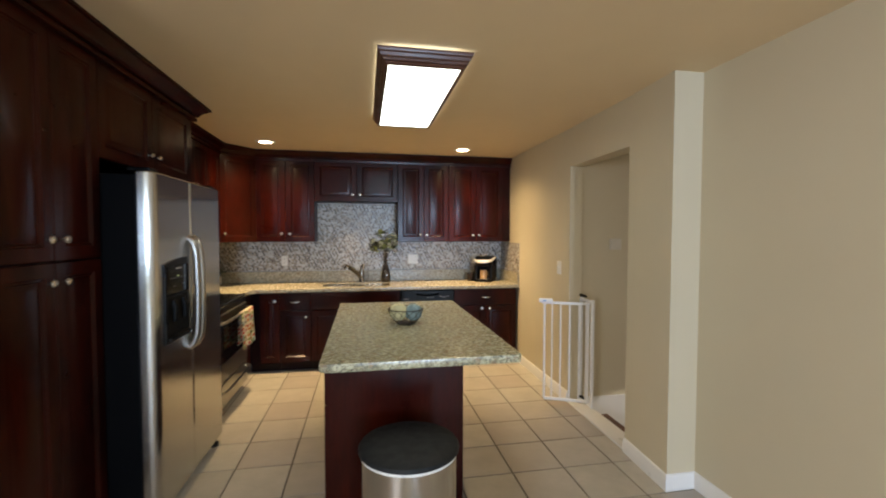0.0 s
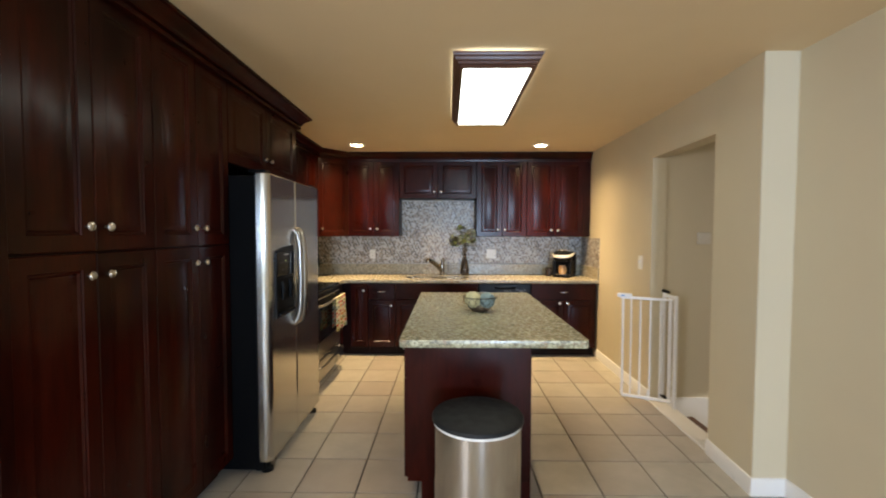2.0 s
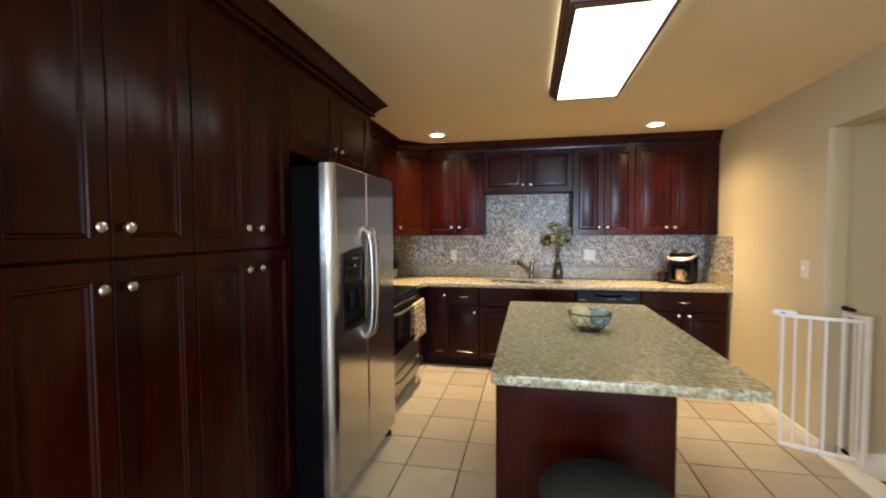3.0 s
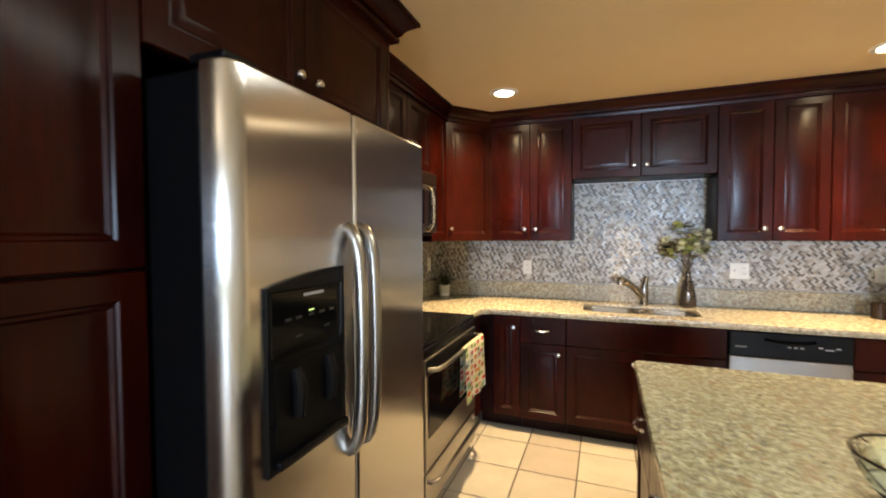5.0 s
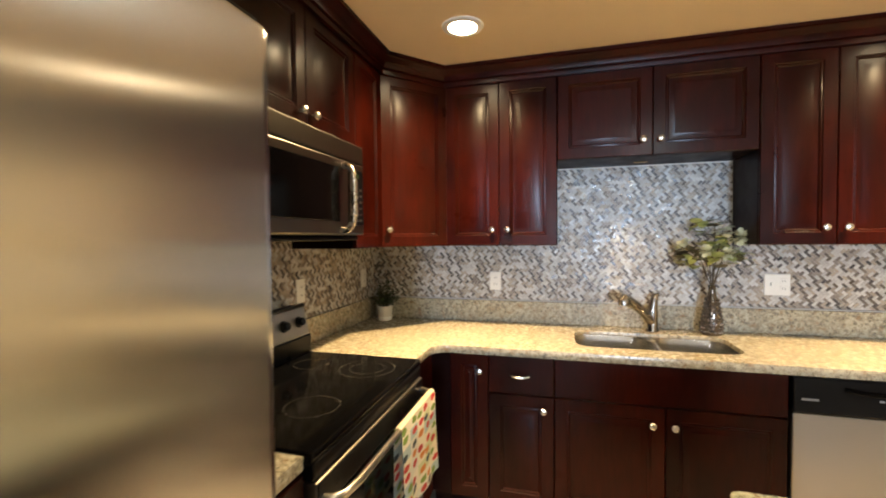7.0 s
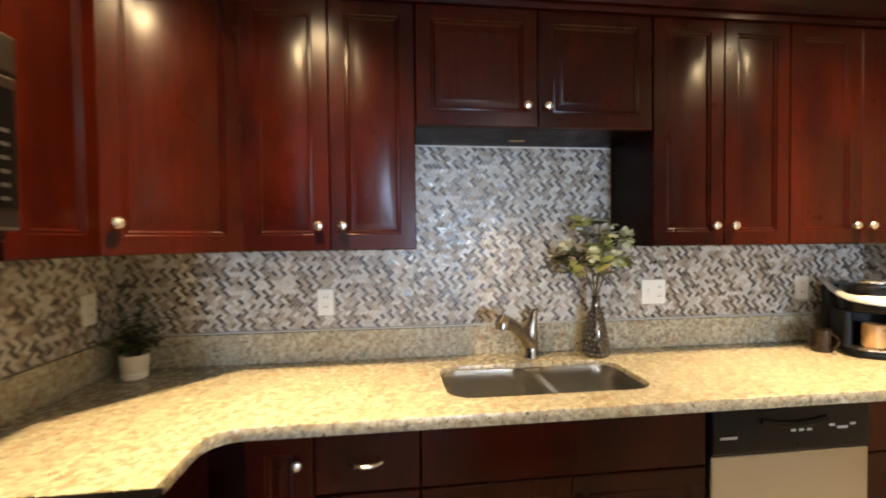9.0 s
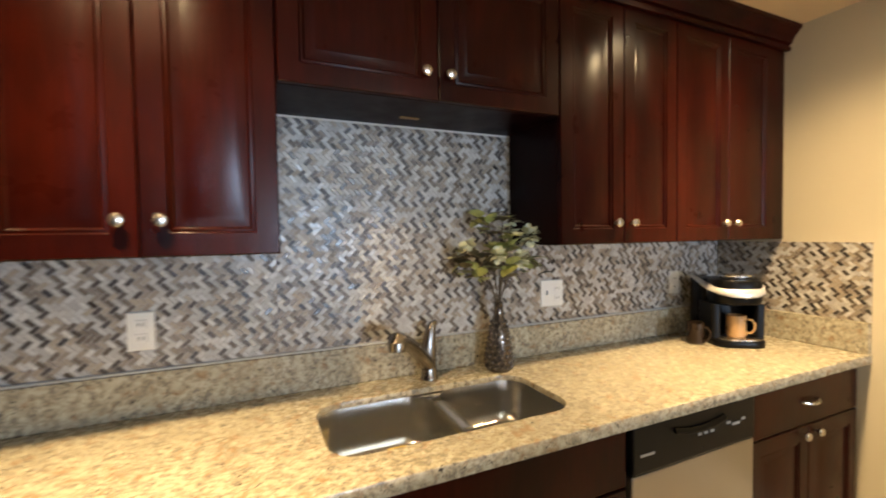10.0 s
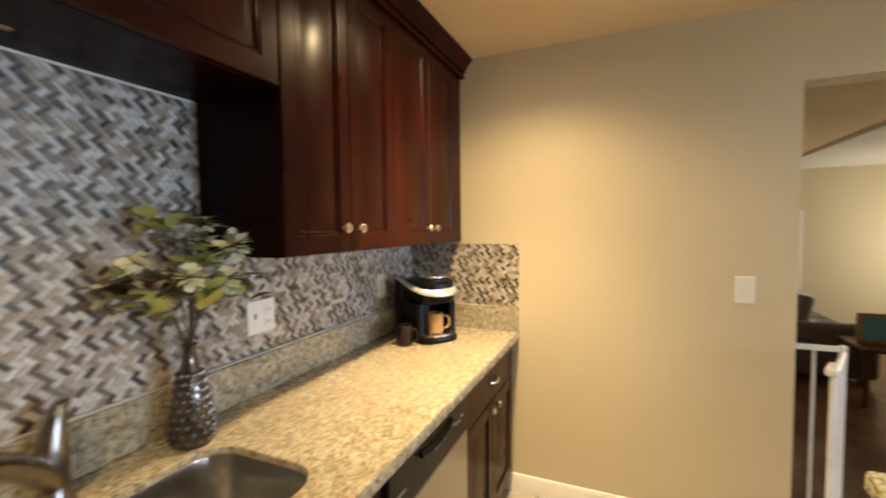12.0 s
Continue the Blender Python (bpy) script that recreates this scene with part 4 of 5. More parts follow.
# bowl of decorative balls
bw = thing("wire_bowl", (-1.496, -2.57, IT), "dark woven wire bowl on the island", "bowl")
bm = bmesh.new()
bx, by = -1.496, -2.57
prof = [(0.052, 0.004), (0.075, 0.022), (0.096, 0.050), (0.108, 0.078), (0.114, 0.098)]
for k in range(13):
    for s in (1, -1):
        pts = []
        for i in range(9):
            f = i / 8 * 4
            j = min(3, int(f))
            r = prof[j][0] + (prof[j + 1][0] - prof[j][0]) * (f - j)
            z = prof[j][1] + (prof[j + 1][1] - prof[j][1]) * (f - j)
            a = 2 * math.pi * k / 13 + s * 0.09 * i + 0.05 * math.sin(k * 2.1 + i)
            pts.append((bx + r * math.cos(a), by + r * math.sin(a), IT + z))
        tube(pts, 0.0017, 5, bm)
part("weave", bm, WIRE, bw, "", "stuff")
for r, z in ((0.052, 0.004), (0.114, 0.098)):
    part("rim", tube([(bx + r * math.cos(a), by + r * math.sin(a), IT + z) for a in (2 * math.pi * k / 32 for k in range(33))], 0.0032, 6), WIRE, bw)
part("dish", lathe([(0, 0.001), (0.05, 0.001), (0.056, 0.006), (0.054, 0.008), (0.05, 0.005), (0, 0.005)], pose(bx, by, IT), 24), WIRE, bw)


def twine_ball(x, y, z, r, material, label):
    ob = thing("decorative_ball", (x, y, z - r), label, "ball", "balls in the bowl")
    bm = bmesh.new()
    bmesh.ops.create_icosphere(bm, subdivisions=3, radius=r, matrix=pose(x, y, z))
    for v in bm.verts:
        d = (v.co - Vector((x, y, z))).normalized()
        v.co += d * 0.0035 * noise.noise(d * 4.0 + Vector((x * 9, 0, 0)))
    part("core", bm, material, ob)
    for k in range(9):
        ax = Vector((math.sin(k * 1.7), math.cos(k * 2.3), math.sin(k * 0.9 + 1))).normalized()
        u = ax.orthogonal().normalized()
        v2 = ax.cross(u)
        part("strand", tube([Vector((x, y, z)) + (r + 0.001) * (math.cos(a) * u + math.sin(a) * v2) for a in (2 * math.pi * i / 20 for i in range(21))], 0.0028, 5), material, ob)
    return ob


twine_ball(-1.545, -2.575, IT + 0.078, 0.054, BALL_YELLOW, "pale yellow twine-wound ball in the bowl")
twine_ball(-1.446, -2.580, IT + 0.075, 0.053, BALL_BLUE, "dusty blue twine-wound ball in the bowl")

# ---- waste bin ----
bin_m = pose(-1.578, -3.575, 0)
wb = thing("waste_bin", (-1.578, -3.575, 0), "round brushed steel waste bin with black lid", "bin")
part("can", lathe([(0, 0.004), (0.188, 0.004), (0.192, 0.010), (0.194, 0.03), (0.194, 0.588), (0.190, 0.593), (0, 0.593)], bin_m, 56), steel("bin_steel", (0.62, 0.59, 0.55), 0.17, (1, 1, 0.02)), wb)
part("liner_rim", lathe([(0.19, 0.588), (0.199, 0.590), (0.201, 0.598), (0.199, 0.603), (0.19, 0.603)], bin_m, 56), WHITE, wb, "white liner rim")
part("lid", lathe([(0.0, 0.600), (0.200, 0.601), (0.206, 0.605), (0.206, 0.613), (0.201, 0.621), (0.189, 0.626), (0.150, 0.630), (0.08, 0.633), (0, 0.634)], bin_m, 56), plain("matte_lid_plastic", (0.010, 0.011, 0.012), 0.62, 0, 0.3, 60, 0.12, 0.3), wb, "black plastic lid")
part("base_ring", lathe([(0.185, 0.0), (0.199, 0.0), (0.199, 0.022), (0.195, 0.026), (0.185, 0.026)], bin_m, 56), BLACK, wb)

# ---- lights ----
fl = thing("ceiling_light", (-1.44, -2.55, 2.31), "lit fluorescent ceiling light in a moulded wood frame", "ceiling light")
lx0, lx1, ly0, ly1 = -1.634, -1.268, -3.150, -1.955
LP = [(0.0, 2.313), (0.012, 2.313), (0.016, 2.318), (0.016, 2.327), (0.026, 2.331), (0.030, 2.342), (0.040, 2.347), (0.044, 2.361), (0.052, 2.366), (0.056, 2.378), (0.056, 2.384), (0.046, 2.384), (0.0, 2.330)]
loop = [(lx0, ly0), (lx1, ly0), (lx1, ly1), (lx0, ly1)]
bm = bmesh.new()
rows = []
for (x, y), (nx, ny) in zip(loop, ((-1, -1), (1, -1), (1, 1), (-1, 1))):
    rows.append([bm.verts.new((x + nx * o, y + ny * o, z)) for o, z in LP])
for k in range(4):
    a, b = rows[k], rows[(k + 1) % 4]
    for i in range(len(LP)):
        bm.faces.new((a[i], a[(i + 1) % len(LP)], b[(i + 1) % len(LP)], b[i]))
part("frame", bm, LAMP_FRAME, fl, "moulded dark wood frame")
part("diffuser", box(lx0 + 0.001, lx1 - 0.001, ly0 + 0.001, ly1 - 0.001, 2.319, 2.384, 0), DIFFUSER, fl, "glowing white diffuser")
part("pan", box(lx0 + 0.03, lx1 - 0.03, ly0 + 0.03, ly1 - 0.03, 2.385, 2.394, 0), WHITE, fl)
for cx, cy in CANS:
    cl = thing("recessed_light", (cx, cy, CEIL - 0.01), "lit recessed ceiling light with white trim", "recessed light", "recessed ceiling lights")
    part("trim", lathe([(0.062, 2.3935), (0.066, 2.385), (0.092, 2.388), (0.096, 2.3935)], pose(cx, cy, 0), 32), WHITE, cl)
    part("bulb", lathe([(0, 2.3895), (0.040, 2.3900), (0.062, 2.3935)], pose(cx, cy, 0), 32), BULB, cl, "glowing bulb")

# ---- switches and sockets ----


def plate(name, m, w, h, marks, label, category):
    ob = thing(name, m.translation, label, category)
    pl = part("cover", rings_panel(m @ Matrix.Translation((-w / 2, -h / 2, 0)), w, h, [(0, 0), (0.0005, 0.004), (0.004, 0.006)]), WHITE, ob)
    for u, kind in marks:
        if kind == "socket":
            for v in (-0.021, 0.021):
                f = part("socket", rings_panel(m @ Matrix.Translation((u - 0.016, v - 0.014, 0.0061)), 0.032, 0.028, [(0, 0), (0.001, 0.0015)]), WHITE, ob)
                for s in (-0.006, 0.006):
                    part("slot", box(u + s - 0.0012, u + s + 0.0012, v - 0.005, v + 0.005, 0.0074, 0.0080, 0, m=m), BLACK, f)
        elif kind == "rocker":
            part("rocker", rings_panel(m @ Matrix.Translation((u - 0.016, -0.033, 0.0061)), 0.032, 0.066, [(0, 0), (0.001, 0.003), (0.012, 0.0035)]), WHITE, ob)
        else:
            part("toggle", box(u - 0.005, u + 0.005, -0.006, 0.014, 0.006, 0.017, 0.002, m=m), WHITE, ob)
    return ob


MZ = 0.0075
plate("wall_socket", facing((-2.694, -MZ, 1.155), "south"), 0.072, 0.117, [(0, "socket")], "white double socket on the mosaic splashback", "socket")
plate("wall_socket", facing((-1.162, -MZ, 1.163), "south"), 0.122, 0.117, [(-0.029, "toggle"), (0.029, "socket")], "white switch and socket plate beside the vase", "socket")
plate("wall_socket", facing((-0.366, -MZ, 1.165), "south"), 0.072, 0.117, [(0, "socket")], "white socket behind the coffee maker", "socket")
plate("wall_socket", facing((WALL_L + MZ, -0.865, 1.175), "east"), 0.072, 0.117, [(0, "socket")], "white socket beside the stove", "socket")
plate("wall_socket", facing((WALL_L + MZ, -0.165, 1.172), "east"), 0.072, 0.117, [(0, "socket")], "white socket behind the potted herb", "socket")
plate("light_switch", facing((-0.0005, -1.674, 1.172), "west"), 0.078, 0.122, [(0, "toggle")], "white light switch beside the doorway", "switch")
th = thing("thermostat", (0.46, -1.83, 1.39), "pale wall thermostat in the hall", "thermostat")
part("case", box(0.40, 0.51, -1.852, -1.831, 1.34, 1.44, 0.006, 2), POT, th)

# ---- coffee maker and mugs ----
cm = thing("coffee_maker", (-0.28, -0.20, CT), "black single-cup coffee maker with silver trim", "coffee maker")
kx, ky = -0.278, -0.222


def turned(m_deg):
    return Matrix.Translation((kx, ky, CT)) @ Matrix.Rotation(radians(m_deg), 4, "Z") @ Matrix.Diagonal((1.17, 1.12, 1.0, 1.0))


km = turned(-32)
bmx = prism(rounded(-0.095, 0.095, -0.155, 0.12, 0.06, 5), 0.0, 0.030, None, 0.006)
bmx.transform(km)
part("base", bmx, BLACK, cm)
bmx = prism(rounded(-0.10, 0.10, -0.01, 0.13, 0.04, 5), 0.028, 0.30, None, 0.012)
bmx.transform(km)
part("tank", bmx, BLACK, cm)
bmx = prism(rounded(-0.092, 0.092, -0.150, 0.02, 0.075, 7), 0.190, 0.310, None, 0.02)
bmx.transform(km)
part("brew_head", bmx, BLACK, cm)
for side in (-1, 1):
    lo, hi = sorted((side * 0.062, side * 0.098))
    bmx = prism(rounded(lo, hi, -0.105, 0.02, 0.012, 4), 0.030, 0.195, None, 0.005)
    bmx.transform(km)
    part("side_wall", bmx, BLACK, cm)
band = [(-0.103, 0.085, 0.312), (-0.104, 0.03, 0.300), (-0.103, -0.03, 0.284), (-0.096, -0.085, 0.268), (-0.075, -0.125, 0.257), (-0.04, -0.150, 0.251), (0.0, -0.157, 0.249), (0.04, -0.150, 0.251), (0.075, -0.125, 0.257), (0.096, -0.085, 0.268), (0.103, -0.03, 0.284), (0.104, 0.03, 0.300)]
bmx = tube(band, [0.007, 0.009, 0.012, 0.015, 0.018, 0.020, 0.021, 0.020, 0.018, 0.015, 0.012, 0.008], 12, None, 0.45)
bmx.transform(km)
part("silver_arc", bmx, plain("silver_trim", (0.72, 0.71, 0.69), 0.38, 0.55, 0.06, 40, 0.0), cm, "silver curved band")
bmx = prism(rounded(-0.055, 0.055, -0.125, -0.02, 0.04, 5), 0.312, 0.330, None, 0.008)
bmx.transform(km)
part("lid_handle", bmx, NICKEL, cm, "silver lid handle")
bmx = prism(rounded(-0.080, 0.080, -0.150, -0.03, 0.055, 5), 0.030, 0.038, None, 0.003)
bmx.transform(km)
part("drip_plate", bmx, NICKEL, cm, "silver drip plate")


def mug(x, y, z, r, h, turn, material, label):
    ob = thing("mug", (x, y, z), label, "mug", "coffee mugs")
    part("cup", lathe([(0, 0.0), (r * 0.92, 0.0), (r, 0.006), (r, h), (r - 0.003, h + 0.001), (r - 0.005, h), (r - 0.006, 0.008), (0, 0.008)], pose(x, y, z), 24), material, ob)
    c, s = math.cos(radians(turn)), math.sin(radians(turn))
    part("handle", tube([(x + c * d, y + s * d, z + k) for d, k in ((r - 0.002, h * 0.82), (r + 0.018, h * 0.84), (r + 0.030, h * 0.66), (r + 0.030, h * 0.42), (r + 0.016, h * 0.22), (r - 0.002, h * 0.20))], 0.0055, 8), material, ob)
    return ob


mp = km @ Vector((0.0, -0.085, 0.039))
mug(mp.x, mp.y, mp.z, 0.040, 0.100, -60, COPPER, "copper-coloured mug on the coffee maker")
mug(-0.466, -0.200, CT, 0.040, 0.100, -88, BROWN_MUG, "dark brown mug beside the coffee maker")

# ---- vase with faux flowers ----
vs = thing("vase", (-1.505, -0.115, CT), "dark bronze beaded bottle vase", "vase")
vx, vy = -1.505, -0.115
vp = [(0, 0), (0.046, 0), (0.050, 0.006), (0.051, 0.05), (0.047, 0.10), (0.040, 0.15), (0.030, 0.19), (0.021, 0.215), (0.018, 0.240), (0.019, 0.262), (0.022, 0.268), (0.017, 0.268), (0.015, 0.24), (0, 0.24)]
part("bottle", lathe(vp, pose(vx, vy, CT), 28), VASE, vs)
bm = bmesh.new()
for row in range(9):
    z = 0.018 + row * 0.0215
    r = 0.0505 if z < 0.06 else 0.0505 - (z - 0.06) * 0.155
    cnt = 13
    for k in range(cnt):
        a = 2 * math.pi * (k + 0.5 * (row % 2)) / cnt
        bmesh.ops.create_icosphere(bm, subdivisions=1, radius=0.0098 * (r / 0.05) ** 0.5, matrix=pose(vx + r * math.cos(a), vy + r * math.sin(a), CT + z))
part("beading", bm, VASE, vs, "", "stuff")


def leaf(bm, p, d, size, wide, curl):
    """A curved leaf of six faces from p along d."""
    d = d.normalized()
    side = d.cross(Vector((0, 0, 1)))
    side = side.normalized() if side.length > 0.1 else Vector((1, 0, 0))
    up = side.cross(d)
    rows = []
    for f, w in ((0.0, 0.12), (0.25, 0.75), (0.55, 1.0), (0.82, 0.7), (1.0, 0.1)):
        c = p + d * size * f + up * (-curl * size * f * f)
        rows.append([bm.verts.new(c + side * (-w * wide * size / 2) + up * 0.06 * size), bm.verts.new(c), bm.verts.new(c + side * (w * wide * size / 2) + up * 0.06 * size)])
    for a, b in zip(rows, rows[1:]):
        bm.faces.new((a[0], a[1], b[1], b[0]))
        bm.faces.new((a[1], a[2], b[2], b[1]))


rng = random.Random(7)
bq = thing("flower_bunch", (vx, vy, CT + 0.26), "faux olive-green leaves and pale blossoms in the vase", "flowers")
tips = [(-0.155, -0.02, 0.50), (-0.09, -0.07, 0.46), (-0.05, 0.01, 0.57), (0.0, -0.04, 0.60), (0.05, 0.0, 0.57), (0.125, -0.03, 0.52), (0.06, -0.09, 0.45), (-0.01, -0.10, 0.42), (0.13, 0.01, 0.43), (-0.12, 0.03, 0.44), (0.02, -0.06, 0.51), (-0.13, -0.05, 0.40)]
bl, bb, bpale = bmesh.new(), bmesh.new(), bmesh.new()
for k, (dx_, dy_, dz_) in enumerate(tips):
    tip = Vector((vx + dx_, vy + dy_, CT + dz_))
    mid_p = Vector((vx + dx_ * 0.35, vy + dy_ * 0.35, CT + 0.27 + (dz_ - 0.27) * 0.55))
    part("stem", tube([(vx + 0.004 * math.cos(k), vy + 0.004 * math.sin(k), CT + 0.15), (vx + dx_ * 0.06, vy + dy_ * 0.06, CT + 0.27), mid_p, tip], [0.0028, 0.0026, 0.0022, 0.0015], 5), STEM, bq)
    target = bpale if k in (0, 4, 5, 8) else (bb if k in (1, 3, 9) else bl)
    for i in range(9 if target is not bpale else 18):
        a = rng.uniform(0, 2 * math.pi)
        e = rng.uniform(-0.5, 1.0)
        d = Vector((math.cos(a), math.sin(a), e))
        base_p = tip + Vector((rng.gauss(0, 0.022), rng.gauss(0, 0.020), rng.gauss(-0.01, 0.020)))
        leaf(target if rng.random() < 0.75 else (bl if target is not bl else bb), base_p, d, rng.uniform(0.030, 0.042) if target is bpale else rng.uniform(0.046, 0.074), rng.uniform(0.95, 1.25), rng.uniform(-0.1, 0.5))
for cx, cy, cz, rad in ((0.125, -0.045, 0.525, 0.036), (0.035, -0.105, 0.440, 0.026), (-0.06, -0.10, 0.455, 0.026)):
    heart = Vector((vx + cx, vy + cy, CT + cz))
    for i in range(34):
        a, e = i * 2.39996, 1.0 - 1.75 * (i + 0.5) / 34
        w = math.sqrt(max(0.0, 1 - e * e))
        d = Vector((w * math.cos(a), w * math.sin(a) - 0.15, e))
        leaf(bpale, heart + d * rad * 0.55, d + Vector((0.3 * math.sin(i), 0.3 * math.cos(i * 1.7), 0.2)), rad * 0.95, 1.1, 0.25)
part("green_leaves", bl, LEAF, bq, "olive-green leaves", "stuff")
part("brown_leaves", bb, LEAF_BROWN, bq, "brown-green leaves", "stuff")
part("blossoms", bpale, LEAF_PALE, bq, "pale cream-green blossoms", "stuff")

# ---- potted herb in the corner ----
hx_, hy_ = -3.405, -0.135
ph = thing("plant_pot", (hx_, hy_, CT), "small pale ceramic plant pot in the corner", "pot")
part("pot", lathe([(0, 0), (0.040, 0), (0.043, 0.004), (0.050, 0.092), (0.048, 0.094), (0.044, 0.080), (0, 0.080)], pose(hx_, hy_, CT), 24), POT, ph)
part("glaze_band", lathe([(0.0412, 0.001), (0.0437, 0.003), (0.0455, 0.026), (0.0440, 0.027)], pose(hx_, hy_, CT), 24), WHITE, ph, "white band")
hb = thing("herb_plant", (hx_, hy_, CT + 0.08), "bushy dark green potted herb", "plant")
bs, bl = bmesh.new(), bmesh.new()
for k in range(34):
    a, sp, hgt = rng.uniform(0, 2 * math.pi), rng.uniform(0.02, 0.125), rng.uniform(0.05, 0.20)
    tip = Vector((min(hx_ + sp * math.cos(a), -3.0), min(hy_ + sp * math.sin(a), -0.04), CT + 0.08 + hgt))
    if tip.x < WALL_L + 0.05:
        tip.x = WALL_L + 0.05
    root = Vector((hx_ + 0.015 * math.cos(a), hy_ + 0.015 * math.sin(a), CT + 0.078))
    tube([root, root.lerp(tip, 0.5) + Vector((0, 0, 0.02)), tip], 0.0013, 4, bs)
    for i in range(13):
        f = rng.uniform(0.35, 1.05)
        b = rng.uniform(0, 2 * math.pi)
        leaf(bl, root.lerp(tip, f), Vector((math.cos(b), math.sin(b), rng.uniform(-0.3, 0.7))), rng.uniform(0.018, 0.030), 0.6, 0.3)
part("sprigs", bs, STEM, hb, "", "stuff")
part("leaves", bl, HERB, hb, "small dark green leaves", "stuff")

# ---- safety gate ----
gt = thing("safety_gate", (0.09, -2.06, 0), "white metal safety gate standing open in the doorway", "gate")
GX, GY = 0.112, -2.065
part("post", box(GX - 0.013, GX + 0.013, GY - 0.013, GY + 0.013, 0.0125, 0.93, 0.005, 2), GATE_WHITE, gt)
part("post", box(GX - 0.012, GX + 0.012, DOOR_F - 0.030, DOOR_F - 0.004, 0.0125, 0.93, 0.005, 2), GATE_WHITE, gt)
part("fixed_rail", box(GX - 0.010, GX + 0.010, GY + 0.0135, DOOR_F - 0.0305, 0.90, 0.925, 0.004), GATE_WHITE, gt)
part("fixed_rail", box(GX - 0.010, GX + 0.010, GY + 0.0135, DOOR_F - 0.0305, 0.02, 0.045, 0.004), GATE_WHITE, gt)
part("bar", tube([(GX, (GY + DOOR_F) / 2, 0.04), (GX, (GY + DOOR_F) / 2, 0.905)], 0.007, 10), GATE_WHITE, gt)
leafm = Matrix.Translation((GX - 0.022, GY + 0.004, 0)) @ Matrix.Rotation(radians(155), 4, "Z")
leafp = part("leaf", box(0.0, 0.39, -0.010, 0.010, 0.885, 0.907, 0.004, m=leafm), GATE_WHITE, gt)
part("bottom_rail", box(0.0, 0.37, -0.010, 0.010, 0.060, 0.082, 0.004, m=leafm), GATE_WHITE, leafp)
for u in (0.012, 0.085, 0.160, 0.235, 0.305, 0.368):
    part("bar", tube([leafm @ Vector((u, 0, 0.075)), leafm @ Vector((u, 0, 0.89))], 0.0062 if 0.02 < u < 0.36 else 0.009, 10), GATE_WHITE, leafp)
part("latch", box(0.30, 0.415, -0.020, 0.020, 0.897, 0.930, 0.010, 3, m=leafm), GATE_WHITE, leafp, "white latch handle")
part("latch_button", box(0.352, 0.385, -0.0215, 0.0215, 0.906, 0.921, 0.004, m=leafm), plain("blue_button", (0.12, 0.30, 0.62), 0.4), leafp, "blue latch button")
part("spindle", tube([(GX, DOOR_F - 0.09, 0.945), (GX, DOOR_F - 0.002, 0.945)], [0.010, 0.016], 10), BLACK, gt, "black tension screw")
part("spindle", tube([(GX, DOOR_F - 0.09, 0.052), (GX, DOOR_F - 0.002, 0.052)], [0.010, 0.016], 10), BLACK, gt, "black tension screw")

# ---- living room beyond ----
LF = -0.36
sf = thing("sofa", (4.6, -3.3, LF), "dark brown fabric sofa in the living room", "sofa")
part("seat_base", box(4.0, 5.9, -3.75, -2.9, LF + 0.06, LF + 0.40, 0.04, 3), SOFA, sf)
part("backrest", box(4.0, 5.9, -3.07, -2.8, LF + 0.06, LF + 0.90, 0.07, 3), SOFA, sf)
for xx in (3.82, 5.88):
    part("arm", box(xx, xx + 0.22, -3.8, -2.8, LF + 0.06, LF + 0.68, 0.07, 3), SOFA, sf)
for k in range(2):
    part("seat_cushion", box(4.05 + 0.92 * k, 4.95 + 0.92 * k, -3.77, -3.08, LF + 0.40, LF + 0.55, 0.05, 3), SOFA, sf)
for xx in (3.9, 5.8):
    for yy in (-3.7, -2.9):
        part("leg", box(xx, xx + 0.06, yy, yy + 0.06, LF, LF + 0.07, 0.004), OAK, sf)
cu = box(-0.23, 0.23, -0.07, 0.07, -0.22, 0.22, 0.06, 3, m=Matrix.Translation((4.25, -3.17, LF + 0.75)) @ Matrix.Rotation(radians(14), 4, "X"))
solid("cushion", cu, CUSHION, "grey-brown cushion leaning on the sofa", "cushion")
tb = thing("side_table", (3.4, -3.6, LF), "dark wooden side table in the living room", "table")
part("top", box(3.12, 3.68, -3.9, -3.35, LF + 0.55, LF + 0.59, 0.005), OAK, tb)
for xx in (3.15, 3.61):
    for yy in (-3.87, -3.42):
        part("leg", box(xx, xx + 0.04, yy, yy + 0.04, LF, LF + 0.55, 0.003), OAK, tb)
pf = thing("picture_frame", (3.4, -3.63, LF + 0.59), "wooden-framed blue picture on the side table", "picture")
part("frame", box(3.38, 3.41, -3.85, -3.4, LF + 0.591, LF + 0.90, 0.006), FRAME_OAK, pf)
part("print", box(3.376, 3.381, -3.81, -3.44, LF + 0.63, LF + 0.86, 0.001), PICTURE_BLUE, pf, "blue print")

# ---- mosaic splashback ----
L, W = 0.0284, 0.0142


def clip(poly, x0, x1, y0, y1):
    for axis, lim, sign in ((0, x0, 1), (0, x1, -1), (1, y0, 1), (1, y1, -1)):
        out = []
        for k in range(len(poly)):
            p, q = poly[k - 1], poly[k]
            a, b = sign * (p[axis] - lim), sign * (q[axis] - lim)
            if (a >= 0) != (b >= 0):
                f = a / (a - b)
                out.append((p[0] + f * (q[0] - p[0]), p[1] + f * (q[1] - p[1])))
            if b >= 0:
                out.append(q)
        poly = out
        if len(poly) < 3:
            return []
    return poly


